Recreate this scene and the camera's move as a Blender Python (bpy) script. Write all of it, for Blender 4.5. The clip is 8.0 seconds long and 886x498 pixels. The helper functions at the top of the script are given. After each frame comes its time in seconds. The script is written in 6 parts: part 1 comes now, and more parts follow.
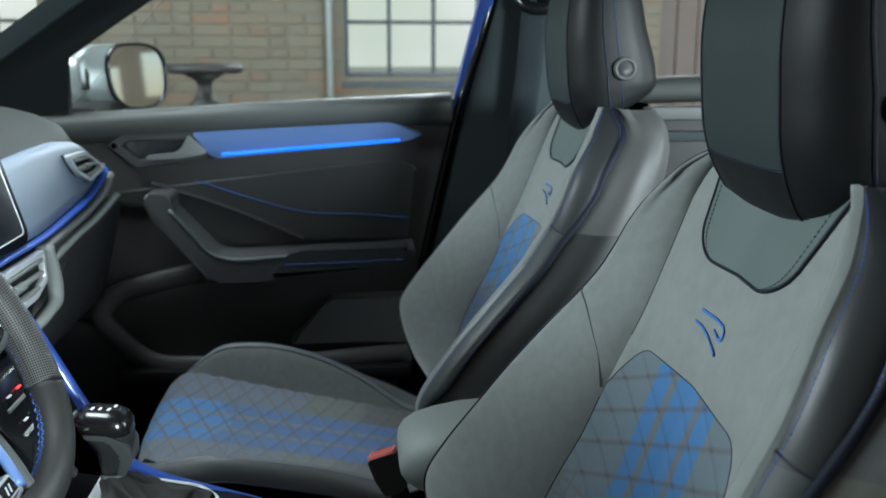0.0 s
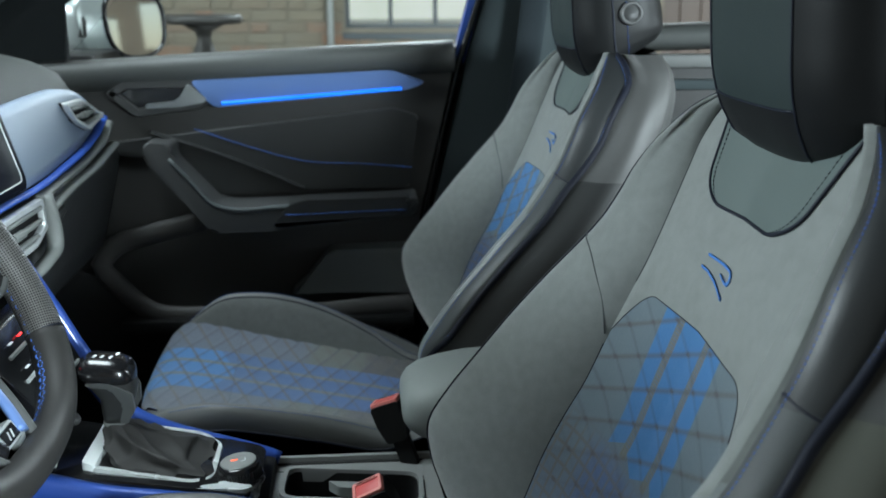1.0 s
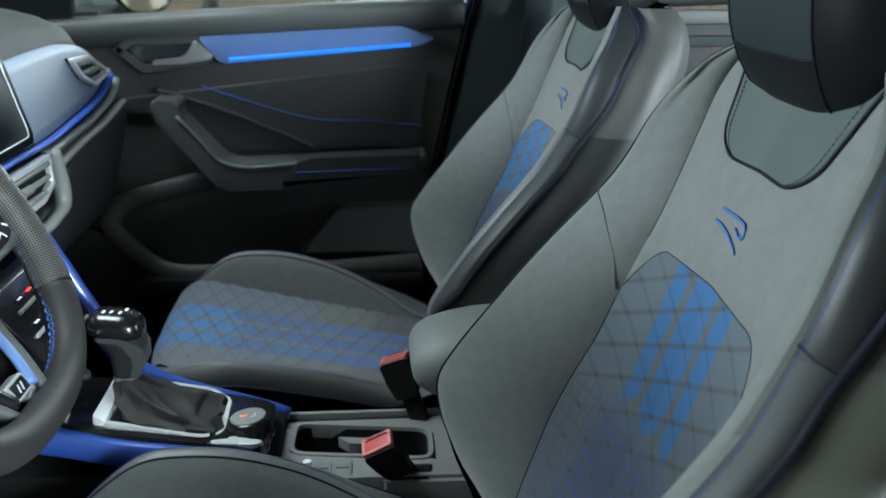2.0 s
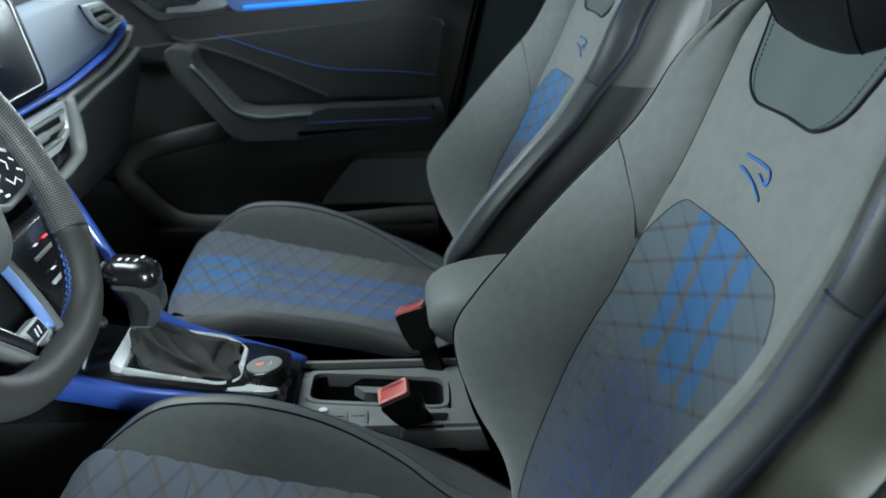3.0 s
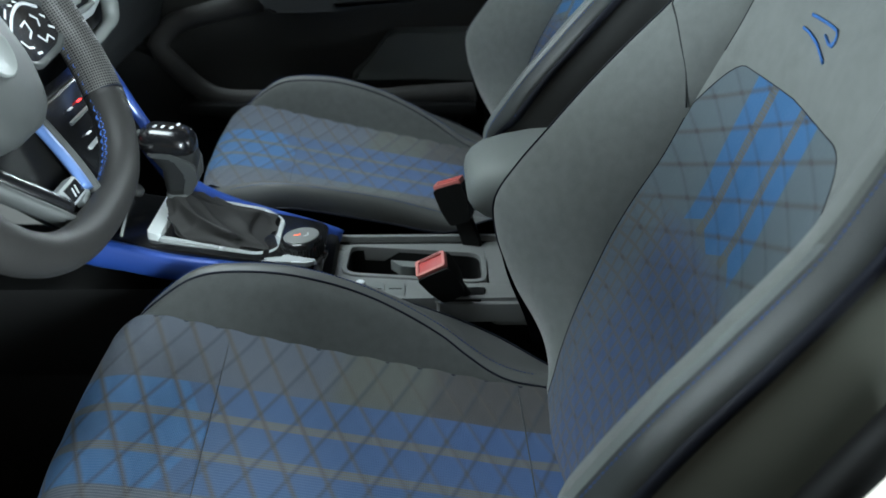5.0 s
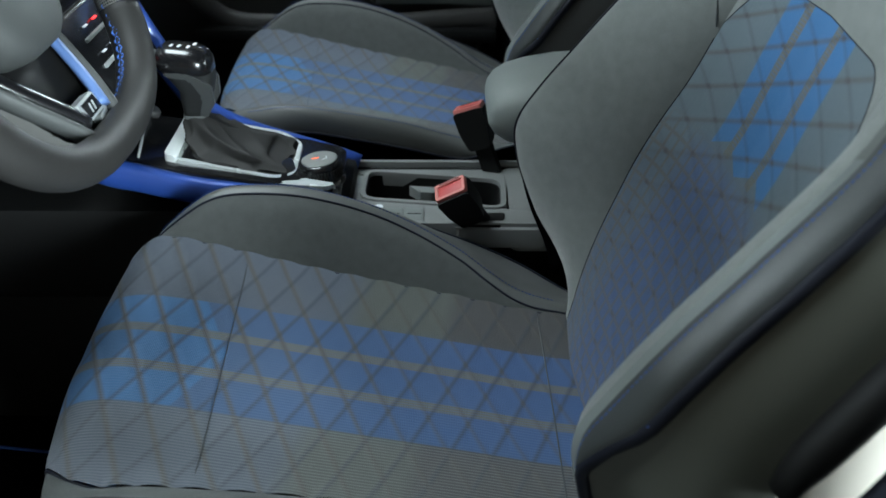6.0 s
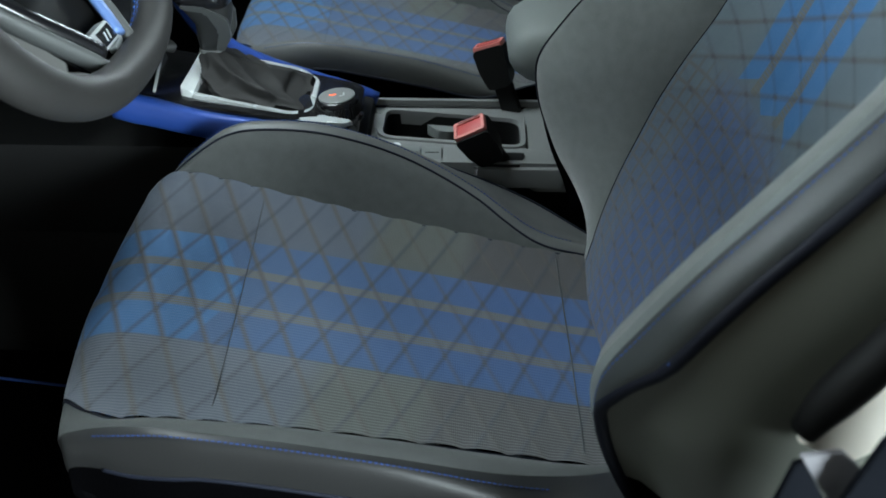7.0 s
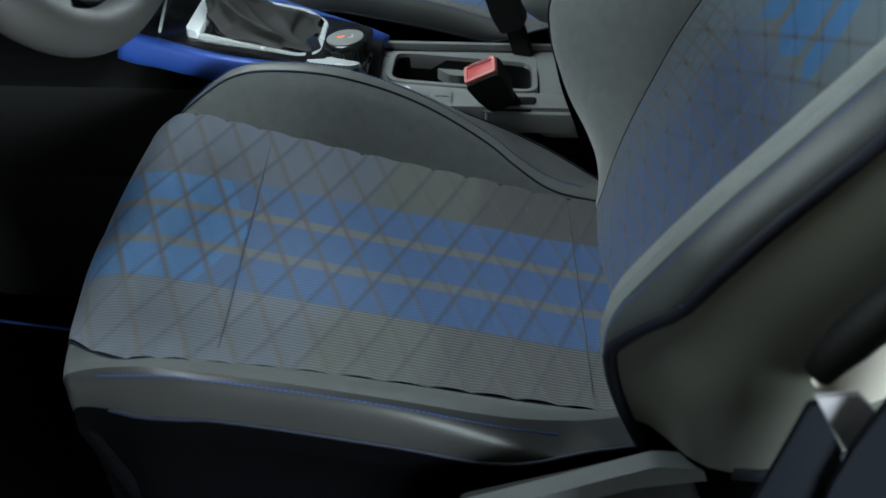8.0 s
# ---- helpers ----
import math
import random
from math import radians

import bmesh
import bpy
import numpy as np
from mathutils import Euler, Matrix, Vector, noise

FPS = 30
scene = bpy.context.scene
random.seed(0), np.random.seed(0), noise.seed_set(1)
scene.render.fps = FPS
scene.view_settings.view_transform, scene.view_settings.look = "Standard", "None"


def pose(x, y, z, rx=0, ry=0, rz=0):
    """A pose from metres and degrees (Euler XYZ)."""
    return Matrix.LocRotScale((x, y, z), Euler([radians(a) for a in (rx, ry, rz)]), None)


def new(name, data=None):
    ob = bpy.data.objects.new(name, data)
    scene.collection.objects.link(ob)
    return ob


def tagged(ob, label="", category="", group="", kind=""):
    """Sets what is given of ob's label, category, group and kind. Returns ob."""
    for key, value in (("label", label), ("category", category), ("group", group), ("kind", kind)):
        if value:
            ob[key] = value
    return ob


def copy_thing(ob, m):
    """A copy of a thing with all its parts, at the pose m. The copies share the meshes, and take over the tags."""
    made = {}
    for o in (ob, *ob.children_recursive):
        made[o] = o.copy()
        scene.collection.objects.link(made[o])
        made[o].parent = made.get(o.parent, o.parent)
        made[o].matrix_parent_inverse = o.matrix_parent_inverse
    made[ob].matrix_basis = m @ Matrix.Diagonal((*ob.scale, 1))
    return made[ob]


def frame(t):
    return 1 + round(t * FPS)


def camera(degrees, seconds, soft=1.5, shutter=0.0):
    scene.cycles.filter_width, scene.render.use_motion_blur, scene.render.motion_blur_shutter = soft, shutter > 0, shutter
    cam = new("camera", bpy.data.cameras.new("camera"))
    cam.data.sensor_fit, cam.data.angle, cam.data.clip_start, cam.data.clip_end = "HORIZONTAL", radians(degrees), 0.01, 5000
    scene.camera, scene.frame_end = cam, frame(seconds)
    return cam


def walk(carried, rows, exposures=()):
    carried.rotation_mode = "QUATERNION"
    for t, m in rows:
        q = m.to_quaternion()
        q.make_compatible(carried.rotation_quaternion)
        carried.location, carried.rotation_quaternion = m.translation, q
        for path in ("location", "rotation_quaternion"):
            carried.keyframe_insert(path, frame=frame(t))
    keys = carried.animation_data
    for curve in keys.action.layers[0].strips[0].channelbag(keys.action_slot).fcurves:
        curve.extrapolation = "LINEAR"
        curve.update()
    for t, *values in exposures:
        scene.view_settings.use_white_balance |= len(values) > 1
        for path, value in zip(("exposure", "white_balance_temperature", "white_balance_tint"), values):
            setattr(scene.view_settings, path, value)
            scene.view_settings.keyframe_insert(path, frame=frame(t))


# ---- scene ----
cam = camera(49.8, 8.0, soft=1.6)
cam.data.dof.use_dof, cam.data.dof.focus_distance, cam.data.dof.aperture_fstop = True, 0.93, 7.5
# seconds, eye, yaw, pitch, roll
PATH = [
    (0, -0.2914, -0.7487, 1.2437, -4.898, -12.676, 0.181),
    (0.5, -0.2915, -0.7439, 1.2388, -4.843, -14.030, 0.156),
    (1, -0.2918, -0.7397, 1.2323, -4.798, -15.394, 0.143),
    (1.5, -0.2925, -0.7365, 1.2273, -4.622, -16.511, 0.135),
    (3, -0.2965, -0.7270, 1.2107, -3.425, -20.242, 0.134),
    (3.5, -0.2987, -0.7233, 1.2045, -2.917, -21.827, 0.148),
    (4, -0.3011, -0.7207, 1.1978, -2.342, -23.487, 0.165),
    (4.5, -0.3024, -0.7178, 1.1911, -1.827, -24.988, 0.178),
    (6, -0.3121, -0.7114, 1.1661, -0.523, -30.651, 0.408),
    (6.5, -0.3145, -0.7098, 1.1602, 0.024, -32.188, 0.481),
    (7, -0.3151, -0.7076, 1.1541, 0.500, -33.866, 0.593),
    (7.5, -0.3147, -0.7044, 1.1472, 0.894, -35.382, 0.617),
    (8, -0.3136, -0.7024, 1.1394, 1.233, -36.647, 0.564),
]
walk(cam, [(t, pose(x, y, z, 90 + pitch, 0, yaw) @ pose(0, 0, 0, 0, 0, roll)) for t, x, y, z, yaw, pitch, roll in PATH])

# ---- light ----
world = bpy.data.worlds.new("overcast_day")
scene.world = world
world.use_nodes = True
wn = world.node_tree
sky = wn.nodes.new("ShaderNodeTexSky")
sky.sky_type, sky.sun_disc = "NISHITA", False
sky.sun_elevation, sky.sun_rotation = radians(50), 0.0
wn.nodes["Background"].inputs["Strength"].default_value = 0.15
wn.links.new(sky.outputs["Color"], wn.nodes["Background"].inputs["Color"])
scene.view_settings.exposure = 0.0
sun_data = bpy.data.lights.new("sun", "SUN")
sun_data.energy, sun_data.angle, sun_data.color = 2.6, radians(0.6), (1.0, 0.95, 0.88)
sun = new("sun", sun_data)
sun.matrix_basis = pose(0, 20, 20, -40, 0, 0)


def area_lamp(name, at, size, power, rot, colour=(0.80, 0.945, 1.0)):
    lamp = bpy.data.lights.new(name, "AREA")
    lamp.shape, lamp.size, lamp.size_y, lamp.energy, lamp.color = "RECTANGLE", size[0], size[1], power, colour
    ob = new(name, lamp)
    ob.matrix_basis = pose(*at, *rot)
    return ob


# south and west: fill lamps in added, unseen windows, placed to light the seats
area_lamp("daylight_south_window", (4.8, -5.92, 1.9), (4.2, 1.8), 2400, (90, 0, 0))
area_lamp("daylight_west_window", (-7.9, 0.6, 3.5), (1.7, 5.0), 1020, (0, -90, 0))
area_lamp("daylight_north_window", (0.38, 5.90, 2.45), (1.4, 1.4), 170, (-90, 0, 0))
area_lamp("daylight_east_window", (7.92, -0.2, 1.9), (2.6, 1.3), 420, (0, 90, 0))
# added fill under the closed ceiling, lighting the cushions through the windscreen
area_lamp("daylight_rooflight", (-2.6, 0.4, 5.38), (4.0, 2.6), 680, (0, 0, 0))


# ---- materials ----
class Ex:
    """A value in a shader's node graph that takes sums and products."""

    def __init__(self, tree, sock):
        self.tree, self.sock = tree, sock

    def op(self, kind, *others):
        n = self.tree.nodes.new("ShaderNodeMath")
        n.operation = kind
        for i, v in enumerate((self, *others)):
            if isinstance(v, Ex):
                self.tree.links.new(v.sock, n.inputs[i])
            else:
                n.inputs[i].default_value = v
        return Ex(self.tree, n.outputs[0])

    def __add__(self, o): return self.op("ADD", o)
    def __sub__(self, o): return self.op("SUBTRACT", o)
    def __mul__(self, o): return self.op("MULTIPLY", o)
    def absolute(self): return self.op("ABSOLUTE")
    def less(self, o): return self.op("LESS_THAN", o)
    def more(self, o): return self.op("GREATER_THAN", o)
    def most(self, o): return self.op("MAXIMUM", o)
    def least(self, o): return self.op("MINIMUM", o)

    def below(self, edge, soft):
        """1 below the edge, 0 above it, over a soft step."""
        n = self.tree.nodes.new("ShaderNodeMapRange")
        n.interpolation_type = "SMOOTHSTEP"
        self.tree.links.new(self.sock, n.inputs[0])
        for i, v in enumerate((edge - soft, edge + soft, 1.0, 0.0)):
            n.inputs[1 + i].default_value = v
        return Ex(self.tree, n.outputs[0])

    def line(self, pitch, width, soft):
        """1 on evenly spaced lines of that width."""
        return self.op("PINGPONG", pitch / 2).below(width / 2, soft)


def blend(tree, fac, a, b):
    n = tree.nodes.new("ShaderNodeMix")
    n.data_type = "RGBA"
    for sock, v in ((n.inputs[0], fac), (n.inputs[6], a), (n.inputs[7], b)):
        if isinstance(v, Ex):
            tree.links.new(v.sock, sock)
        elif isinstance(v, tuple):
            sock.default_value = (*v, 1)
        else:
            tree.links.new(v, sock) if not isinstance(v, (int, float)) else setattr(sock, "default_value", v)
    return n.outputs[2]


def noise_tex(tree, scale, detail=3.0, coords="Object", stretch=(1, 1, 1)):
    tc, mp, n = (tree.nodes.new("ShaderNode" + k) for k in ("TexCoord", "Mapping", "TexNoise"))
    mp.inputs["Scale"].default_value = stretch
    tree.links.new(tc.outputs[coords], mp.inputs["Vector"])
    tree.links.new(mp.outputs[0], n.inputs["Vector"])
    n.inputs["Scale"].default_value, n.inputs["Detail"].default_value = scale, detail
    return n.outputs["Fac"]


def bumped(tree, bsdf, height, strength, distance):
    b = tree.nodes.new("ShaderNodeBump")
    b.inputs["Strength"].default_value, b.inputs["Distance"].default_value = strength, distance
    tree.links.new(height.sock if isinstance(height, Ex) else height, b.inputs["Height"])
    tree.links.new(b.outputs[0], bsdf.inputs["Normal"])
    return b


def surface(name, colour, rough=0.5, metal=0.0, vary=0.25, scale=30.0, grain=0.0, grain_scale=900.0, sheen=0.0, coat=0.0, rough_vary=0.12, spec=0.5):
    """A surface with stains at one scale and a fine grain at another."""
    m = bpy.data.materials.new(name)
    m.use_nodes = True
    t = m.node_tree
    b = t.nodes["Principled BSDF"]
    big, fine = noise_tex(t, scale, 4.0), noise_tex(t, grain_scale, 2.0)
    dark = tuple(c * (1 - vary) for c in colour)
    light = tuple(min(1.0, c * (1 + vary)) for c in colour)
    mixed = (Ex(t, big) * 0.65) + (Ex(t, fine) * 0.35)
    t.links.new(blend(t, mixed, dark, light), b.inputs["Base Color"])
    t.links.new((Ex(t, big) * rough_vary + (rough - rough_vary / 2)).sock, b.inputs["Roughness"])
    b.inputs["Metallic"].default_value, b.inputs["Specular IOR Level"].default_value = metal, spec
    if sheen:
        b.inputs["Sheen Weight"].default_value, b.inputs["Sheen Roughness"].default_value = sheen, 0.5
    if coat:
        b.inputs["Coat Weight"].default_value, b.inputs["Coat Roughness"].default_value = coat, 0.08
    if grain:
        bumped(t, b, fine, grain, 0.0006)
    return m


def glowing(name, colour, strength):
    m = bpy.data.materials.new(name)
    m.use_nodes = True
    b = m.node_tree.nodes["Principled BSDF"]
    b.inputs["Base Color"].default_value = (*colour, 1)
    b.inputs["Emission Color"].default_value, b.inputs["Emission Strength"].default_value = (*colour, 1), strength
    return m


def tartan(name, back=False, centre=0.002):
    """Woven seat cloth: u across the seat, v along it, in metres."""
    m = bpy.data.materials.new(name)
    m.use_nodes = True
    t = m.node_tree
    b = t.nodes["Principled BSDF"]
    uv, sep = t.nodes.new("ShaderNodeUVMap"), t.nodes.new("ShaderNodeSeparateXYZ")
    uv.uv_map = "cloth"
    t.links.new(uv.outputs[0], sep.inputs[0])
    u, v = Ex(t, sep.outputs[0]), Ex(t, sep.outputs[1])
    au = (u - centre).absolute() if back else u.absolute()
    lean = 0.45 if back else 0.42
    one, two = (v + u * lean).line(0.037, 0.0048, 0.0026), (v - u * lean).line(0.037, 0.0044, 0.0026)
    # soft valleys where the quilting pulls the cloth down
    dip = (v + u * lean).line(0.037, 0.007, 0.007).most((v - u * lean).line(0.037, 0.007, 0.007))
    threads = v.line(0.0016, 0.0008, 0.0003) if not back else u.line(0.0016, 0.0008, 0.0003)
    cross = u.line(0.0021, 0.001, 0.0003)
    rib = u.line(0.0036, 0.0015, 0.0006)
    zone = v - u * 0.15
    # the ground's threads turn from blue-grey over green-grey to brown-grey
    ground = blend(t, zone.below(-0.41, 0.016), (0.088, 0.094, 0.082), (0.084, 0.100, 0.132))
    ground = blend(t, zone.below(-0.31, 0.010), (0.062, 0.058, 0.057), ground)
    dull, bright = (0.044, 0.100, 0.215), (0.035, 0.145, 0.335)
    if back:
        ground = blend(t, v.below(0.17, 0.12), (0.120, 0.160, 0.185), (0.075, 0.112, 0.180))
        blob = au.below(0.066, 0.002) * (v - 0.258 + (au - 0.036).absolute() * 0.5).more(0.0)
        low = au.below(0.085, 0.03) * v.below(0.235, 0.02)
        col = blend(t, low * 0.75, ground, (0.044, 0.098, 0.255))
    else:
        blob = au.below(0.080, 0.0015) * (v + au * lean).below(-0.505, 0.002)
        rear = v.below(-0.36, 0.14)
        col = blend(t, au.below(0.080, 0.0015), ground, blend(t, rear, (0.040, 0.100, 0.250), dull))
    if back:
        check = u.line(0.0165, 0.0040, 0.0016).most(v.line(0.0186, 0.0040, 0.0016))
        col = blend(t, check * 0.74 * v.below(0.235, 0.02), col, (0.122, 0.102, 0.084))
    col = blend(t, blob, col, (0.032, 0.165, 0.390) if back else bright)
    band = (au - (0.031 if back else 0.028)).absolute().below(0.0062, 0.001)
    fine = v.line(0.0034, 0.0017, 0.0004) if back else u.line(0.0034, 0.0017, 0.0004)
    fade = v.more(0.245) if back else v.below(10.0, 1.0)
    col = blend(t, band * (fine * 0.30 + 0.68) * fade, col, (0.145, 0.132, 0.100))
    tan = (0.080, 0.068, 0.052)
    first = v.below(-0.37, 0.05) if not back else v.more(0.0)
    col = blend(t, two * 0.66 if not back else two * v.below(0.225, 0.05) * -0.24 + two * 0.32, col, (0.030, 0.037, 0.052))
    col = blend(t, one * (first * 0.42 + 0.44 if not back else first * 0.62 - v.below(0.225, 0.05) * 0.46), col, tan if not back else (0.075, 0.066, 0.056))
    col = blend(t, one * two * 0.8, col, (0.050, 0.046, 0.044))
    speck = Ex(t, noise_tex(t, 1500.0, 2.0))
    wear = Ex(t, noise_tex(t, 14.0, 4.0))
    col = blend(t, threads * 0.16 + cross * 0.10 + speck * 0.18, col, (0.030, 0.034, 0.042))
    if not back:
        # highlights on the ribs are painted in, fading away from the door side
        col = blend(t, rib * u.below(-0.03, 0.07) * (speck * 0.62 + 0.05) * (au - 0.08).more(0.0), col, (0.25, 0.255, 0.255))
        col = blend(t, rib * u.below(-0.01, 0.06) * (speck * 0.36 + 0.03) * au.below(0.08, 0.001), col, (0.13, 0.20, 0.34))
    col = blend(t, wear * 0.16, col, (0.16, 0.17, 0.17))
    t.links.new(col, b.inputs["Base Color"])
    b.inputs["Roughness"].default_value, b.inputs["Specular IOR Level"].default_value = 0.85, 0.25
    b.inputs["Sheen Weight"].default_value = 0.15
    height = threads * 0.10 + cross * 0.10 - dip * (1.0 if not back else 0.45) + speck * 0.10
    bumped(t, b, height, 0.6, 0.0013)
    return m


SUEDE = surface("grey_suede", (0.172, 0.184, 0.177), 0.92, vary=0.30, scale=80, grain=0.55, grain_scale=1400, sheen=0.35, spec=0.2)
SUEDE_DARK = surface("charcoal_suede", (0.062, 0.066, 0.064), 0.92, vary=0.36, scale=70, grain=0.55, grain_scale=1400, sheen=0.15, spec=0.2)
LEATHER = surface("black_leather", (0.023, 0.024, 0.024), 0.46, spec=0.4, vary=0.2, scale=18, grain=0.22, grain_scale=700)
LEATHER_GREY = surface("slate_leather", (0.080, 0.104, 0.100), 0.46, vary=0.14, scale=16, grain=0.25, grain_scale=800)
LEATHER_WHEEL = surface("wheel_leather", (0.022, 0.0212, 0.0205), 0.54, spec=0.2, vary=0.2, scale=25, grain=0.25, grain_scale=900)
PLASTIC = surface("black_grained_plastic", (0.0045, 0.0047, 0.0049), 0.58, spec=0.32, vary=0.2, scale=20, grain=0.35, grain_scale=650)
PLASTIC_GREY = surface("grey_soft_plastic", (0.042, 0.043, 0.043), 0.52, spec=0.4, vary=0.15, scale=14, grain=0.3, grain_scale=650)
GLOSS = surface("gloss_black", (0.007, 0.007, 0.008), 0.22, vary=0.2, scale=20, coat=0.3, rough_vary=0.05)
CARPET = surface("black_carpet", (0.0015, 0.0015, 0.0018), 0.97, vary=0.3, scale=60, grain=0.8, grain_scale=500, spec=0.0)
# black side leather lightened for the daylight on the driver's panel
SIDE_LEATHER_LIT = surface("lit_olive_black_leather", (0.080, 0.083, 0.070), 0.36, vary=0.12, scale=6, grain=0.2, grain_scale=800)
BLUE_PAINT = surface("blue_metallic_paint", (0.0224, 0.0680, 0.3120), 0.34, metal=0.15, vary=0.08, scale=8, coat=0.7)
BLUE_DECOR = surface("blue_grey_decor", (0.180, 0.225, 0.290), 0.62, metal=0.1, spec=0.3, vary=0.06, scale=6)
BLUE_MATT = surface("matt_blue_paint", (0.022, 0.075, 0.360), 0.6, vary=0.08, scale=8, spec=0.25)
DOOR_PANEL = surface("black_door_plastic", (0.040, 0.0395, 0.038), 0.6, vary=0.2, scale=12, grain=0.35, grain_scale=650, spec=0.35)
BLOCK_GREY = surface("grey_pocket_block_plastic", (0.105, 0.115, 0.110), 0.5, vary=0.15, scale=14, grain=0.3, grain_scale=650, spec=0.4)
POCKET = surface("dark_grey_pocket_plastic", (0.062, 0.060, 0.058), 0.55, vary=0.15, scale=14, grain=0.3, grain_scale=650, spec=0.4)
HEAD_LEATHER = surface("black_headrest_leather", (0.0065, 0.007, 0.0074), 0.5, vary=0.2, scale=18, grain=0.22, grain_scale=700, spec=0.2)
BLUE_DOOR = surface("blue_door_decor", (0.105, 0.185, 0.400), 0.42, metal=0.25, vary=0.06, scale=6, coat=0.3)
BLUE_THREAD = surface("blue_thread", (0.018, 0.046, 0.160), 0.7, vary=0.2, scale=200, spec=0.2)
BLUE_STITCH = surface("bright_blue_thread", (0.040, 0.105, 0.340), 0.7, vary=0.2, scale=200, spec=0.2)
BLUE_EMB = surface("blue_embroidery", (0.030, 0.140, 0.420), 0.6, vary=0.25, scale=300, grain=0.6, grain_scale=900)
PIPE = surface("dark_piping", (0.006, 0.008, 0.016), 0.6, spec=0.25, vary=0.2, scale=60)
CHROME = surface("satin_chrome", (0.66, 0.69, 0.70), 0.34, metal=0.55, vary=0.06, scale=15)
SATIN = surface("satin_silver", (0.48, 0.51, 0.51), 0.38, metal=0.5, vary=0.08, scale=15)
RED = surface("red_plastic", (0.46, 0.060, 0.055), 0.45, vary=0.1, scale=60)
RED_PALE = surface("worn_red_plastic", (0.56, 0.17, 0.15), 0.4, vary=0.15, scale=80)
SCREEN = surface("dark_glass_screen", (0.004, 0.005, 0.009), 0.28, spec=0.04, vary=0.1, scale=10, rough_vary=0.03)
MIRROR = surface("mirror_glass", (0.80, 0.84, 0.85), 0.03, metal=1.0, vary=0.01, scale=5, rough_vary=0.01)
SILVER_PAINT = surface("silver_grey_paint", (0.20, 0.225, 0.22), 0.35, metal=0.4, vary=0.05, scale=10, coat=0.5)
PRINT = surface("white_print", (0.62, 0.64, 0.66), 0.5, vary=0.08, scale=100)
BELT = surface("belt_webbing", (0.0035, 0.0045, 0.007), 0.85, spec=0.08, vary=0.25, scale=300, grain=0.5, grain_scale=1200)
PALE = surface("pale_sill_paint", (0.66, 0.61, 0.53), 0.5, vary=0.08, scale=8)
LINING = surface("grey_pillar_lining", (0.048, 0.057, 0.059), 0.6, vary=0.12, scale=14, grain=0.3, grain_scale=650)
SILL = surface("grey_sill_plastic", (0.062, 0.066, 0.064), 0.55, vary=0.12, scale=10, grain=0.3, grain_scale=650)
SEAM = surface("seam_thread", (0.055, 0.060, 0.062), 0.8, vary=0.2, scale=60)
HEAD_PAD = surface("dark_slate_headrest_leather", (0.018, 0.027, 0.027), 0.6, spec=0.25, vary=0.16, scale=16, grain=0.25, grain_scale=800)
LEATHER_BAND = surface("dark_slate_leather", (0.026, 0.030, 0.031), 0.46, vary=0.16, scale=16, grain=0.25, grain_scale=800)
# one seat leather in a lit and a shaded tone for the cushion bands
LEATHER_SEAT_LIT = surface("lit_brown_slate_seat_leather", (0.095, 0.097, 0.095), 0.44, spec=0.4, vary=0.16, scale=16, grain=0.25, grain_scale=800)
LEATHER_SEAT_SHADED = surface("shaded_grey_brown_seat_leather", (0.017, 0.017, 0.017), 0.40, spec=0.32, vary=0.16, scale=16, grain=0.25, grain_scale=800)
SHOULDER = surface("grey_shoulder_leather", (0.060, 0.0605, 0.0595), 0.52, vary=0.12, scale=12, grain=0.25, grain_scale=800)
BAR_SILVER = surface("pale_silver", (0.70, 0.74, 0.74), 0.27, metal=0.45, vary=0.14, scale=15)
# lit tones of the slate leather: door-side band, and the ridge's painted highlight
BAND_LIT = surface("lit_slate_band_leather", (0.043, 0.048, 0.049), 0.44, vary=0.12, scale=16, grain=0.2, grain_scale=800)
RIDGE_HIGHLIGHT = surface("slate_ridge_highlight", (0.205, 0.225, 0.225), 0.36, vary=0.12, scale=16, grain=0.2, grain_scale=800)
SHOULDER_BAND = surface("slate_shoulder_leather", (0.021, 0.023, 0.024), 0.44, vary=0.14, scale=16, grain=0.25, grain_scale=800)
WEBBING = surface("slate_belt_webbing", (0.015, 0.021, 0.025), 0.8, vary=0.25, scale=300, grain=0.5, grain_scale=1200, spec=0.2)
LED = glowing("blue_ambient_light", (0.0, 0.17, 0.88), 0.85)
HANDLE = surface("dark_satin_metal", (0.30, 0.32, 0.32), 0.32, metal=0.7, vary=0.06, scale=15)
RED_GLOW = glowing("red_pictogram_light", (1.0, 0.03, 0.03), 2.5)
CONCRETE = surface("hall_floor_concrete", (0.050, 0.050, 0.048), 0.6, vary=0.3, scale=2.5, grain=0.4, grain_scale=90)
PLASTER = surface("hall_plaster", (0.16, 0.155, 0.145), 0.85, vary=0.2, scale=1.5, grain=0.3, grain_scale=60)
DARK_BRICK = surface("dark_painted_brick", (0.085, 0.062, 0.042), 0.9, vary=0.4, scale=3, grain=0.4, grain_scale=60)
MORTAR = surface("mortar", (0.100, 0.086, 0.066), 0.95, vary=0.25, scale=6, grain=0.6, grain_scale=120)
IRON = surface("dark_cast_iron", (0.030, 0.028, 0.026), 0.55, metal=0.4, vary=0.4, scale=10, grain=0.4, grain_scale=150)
STEEL = surface("window_steel", (0.030, 0.036, 0.040), 0.5, metal=0.3, vary=0.3, scale=12)
WOOD = surface("brown_door_wood", (0.040, 0.021, 0.011), 0.6, vary=0.4, scale=5, grain=0.3, grain_scale=80)
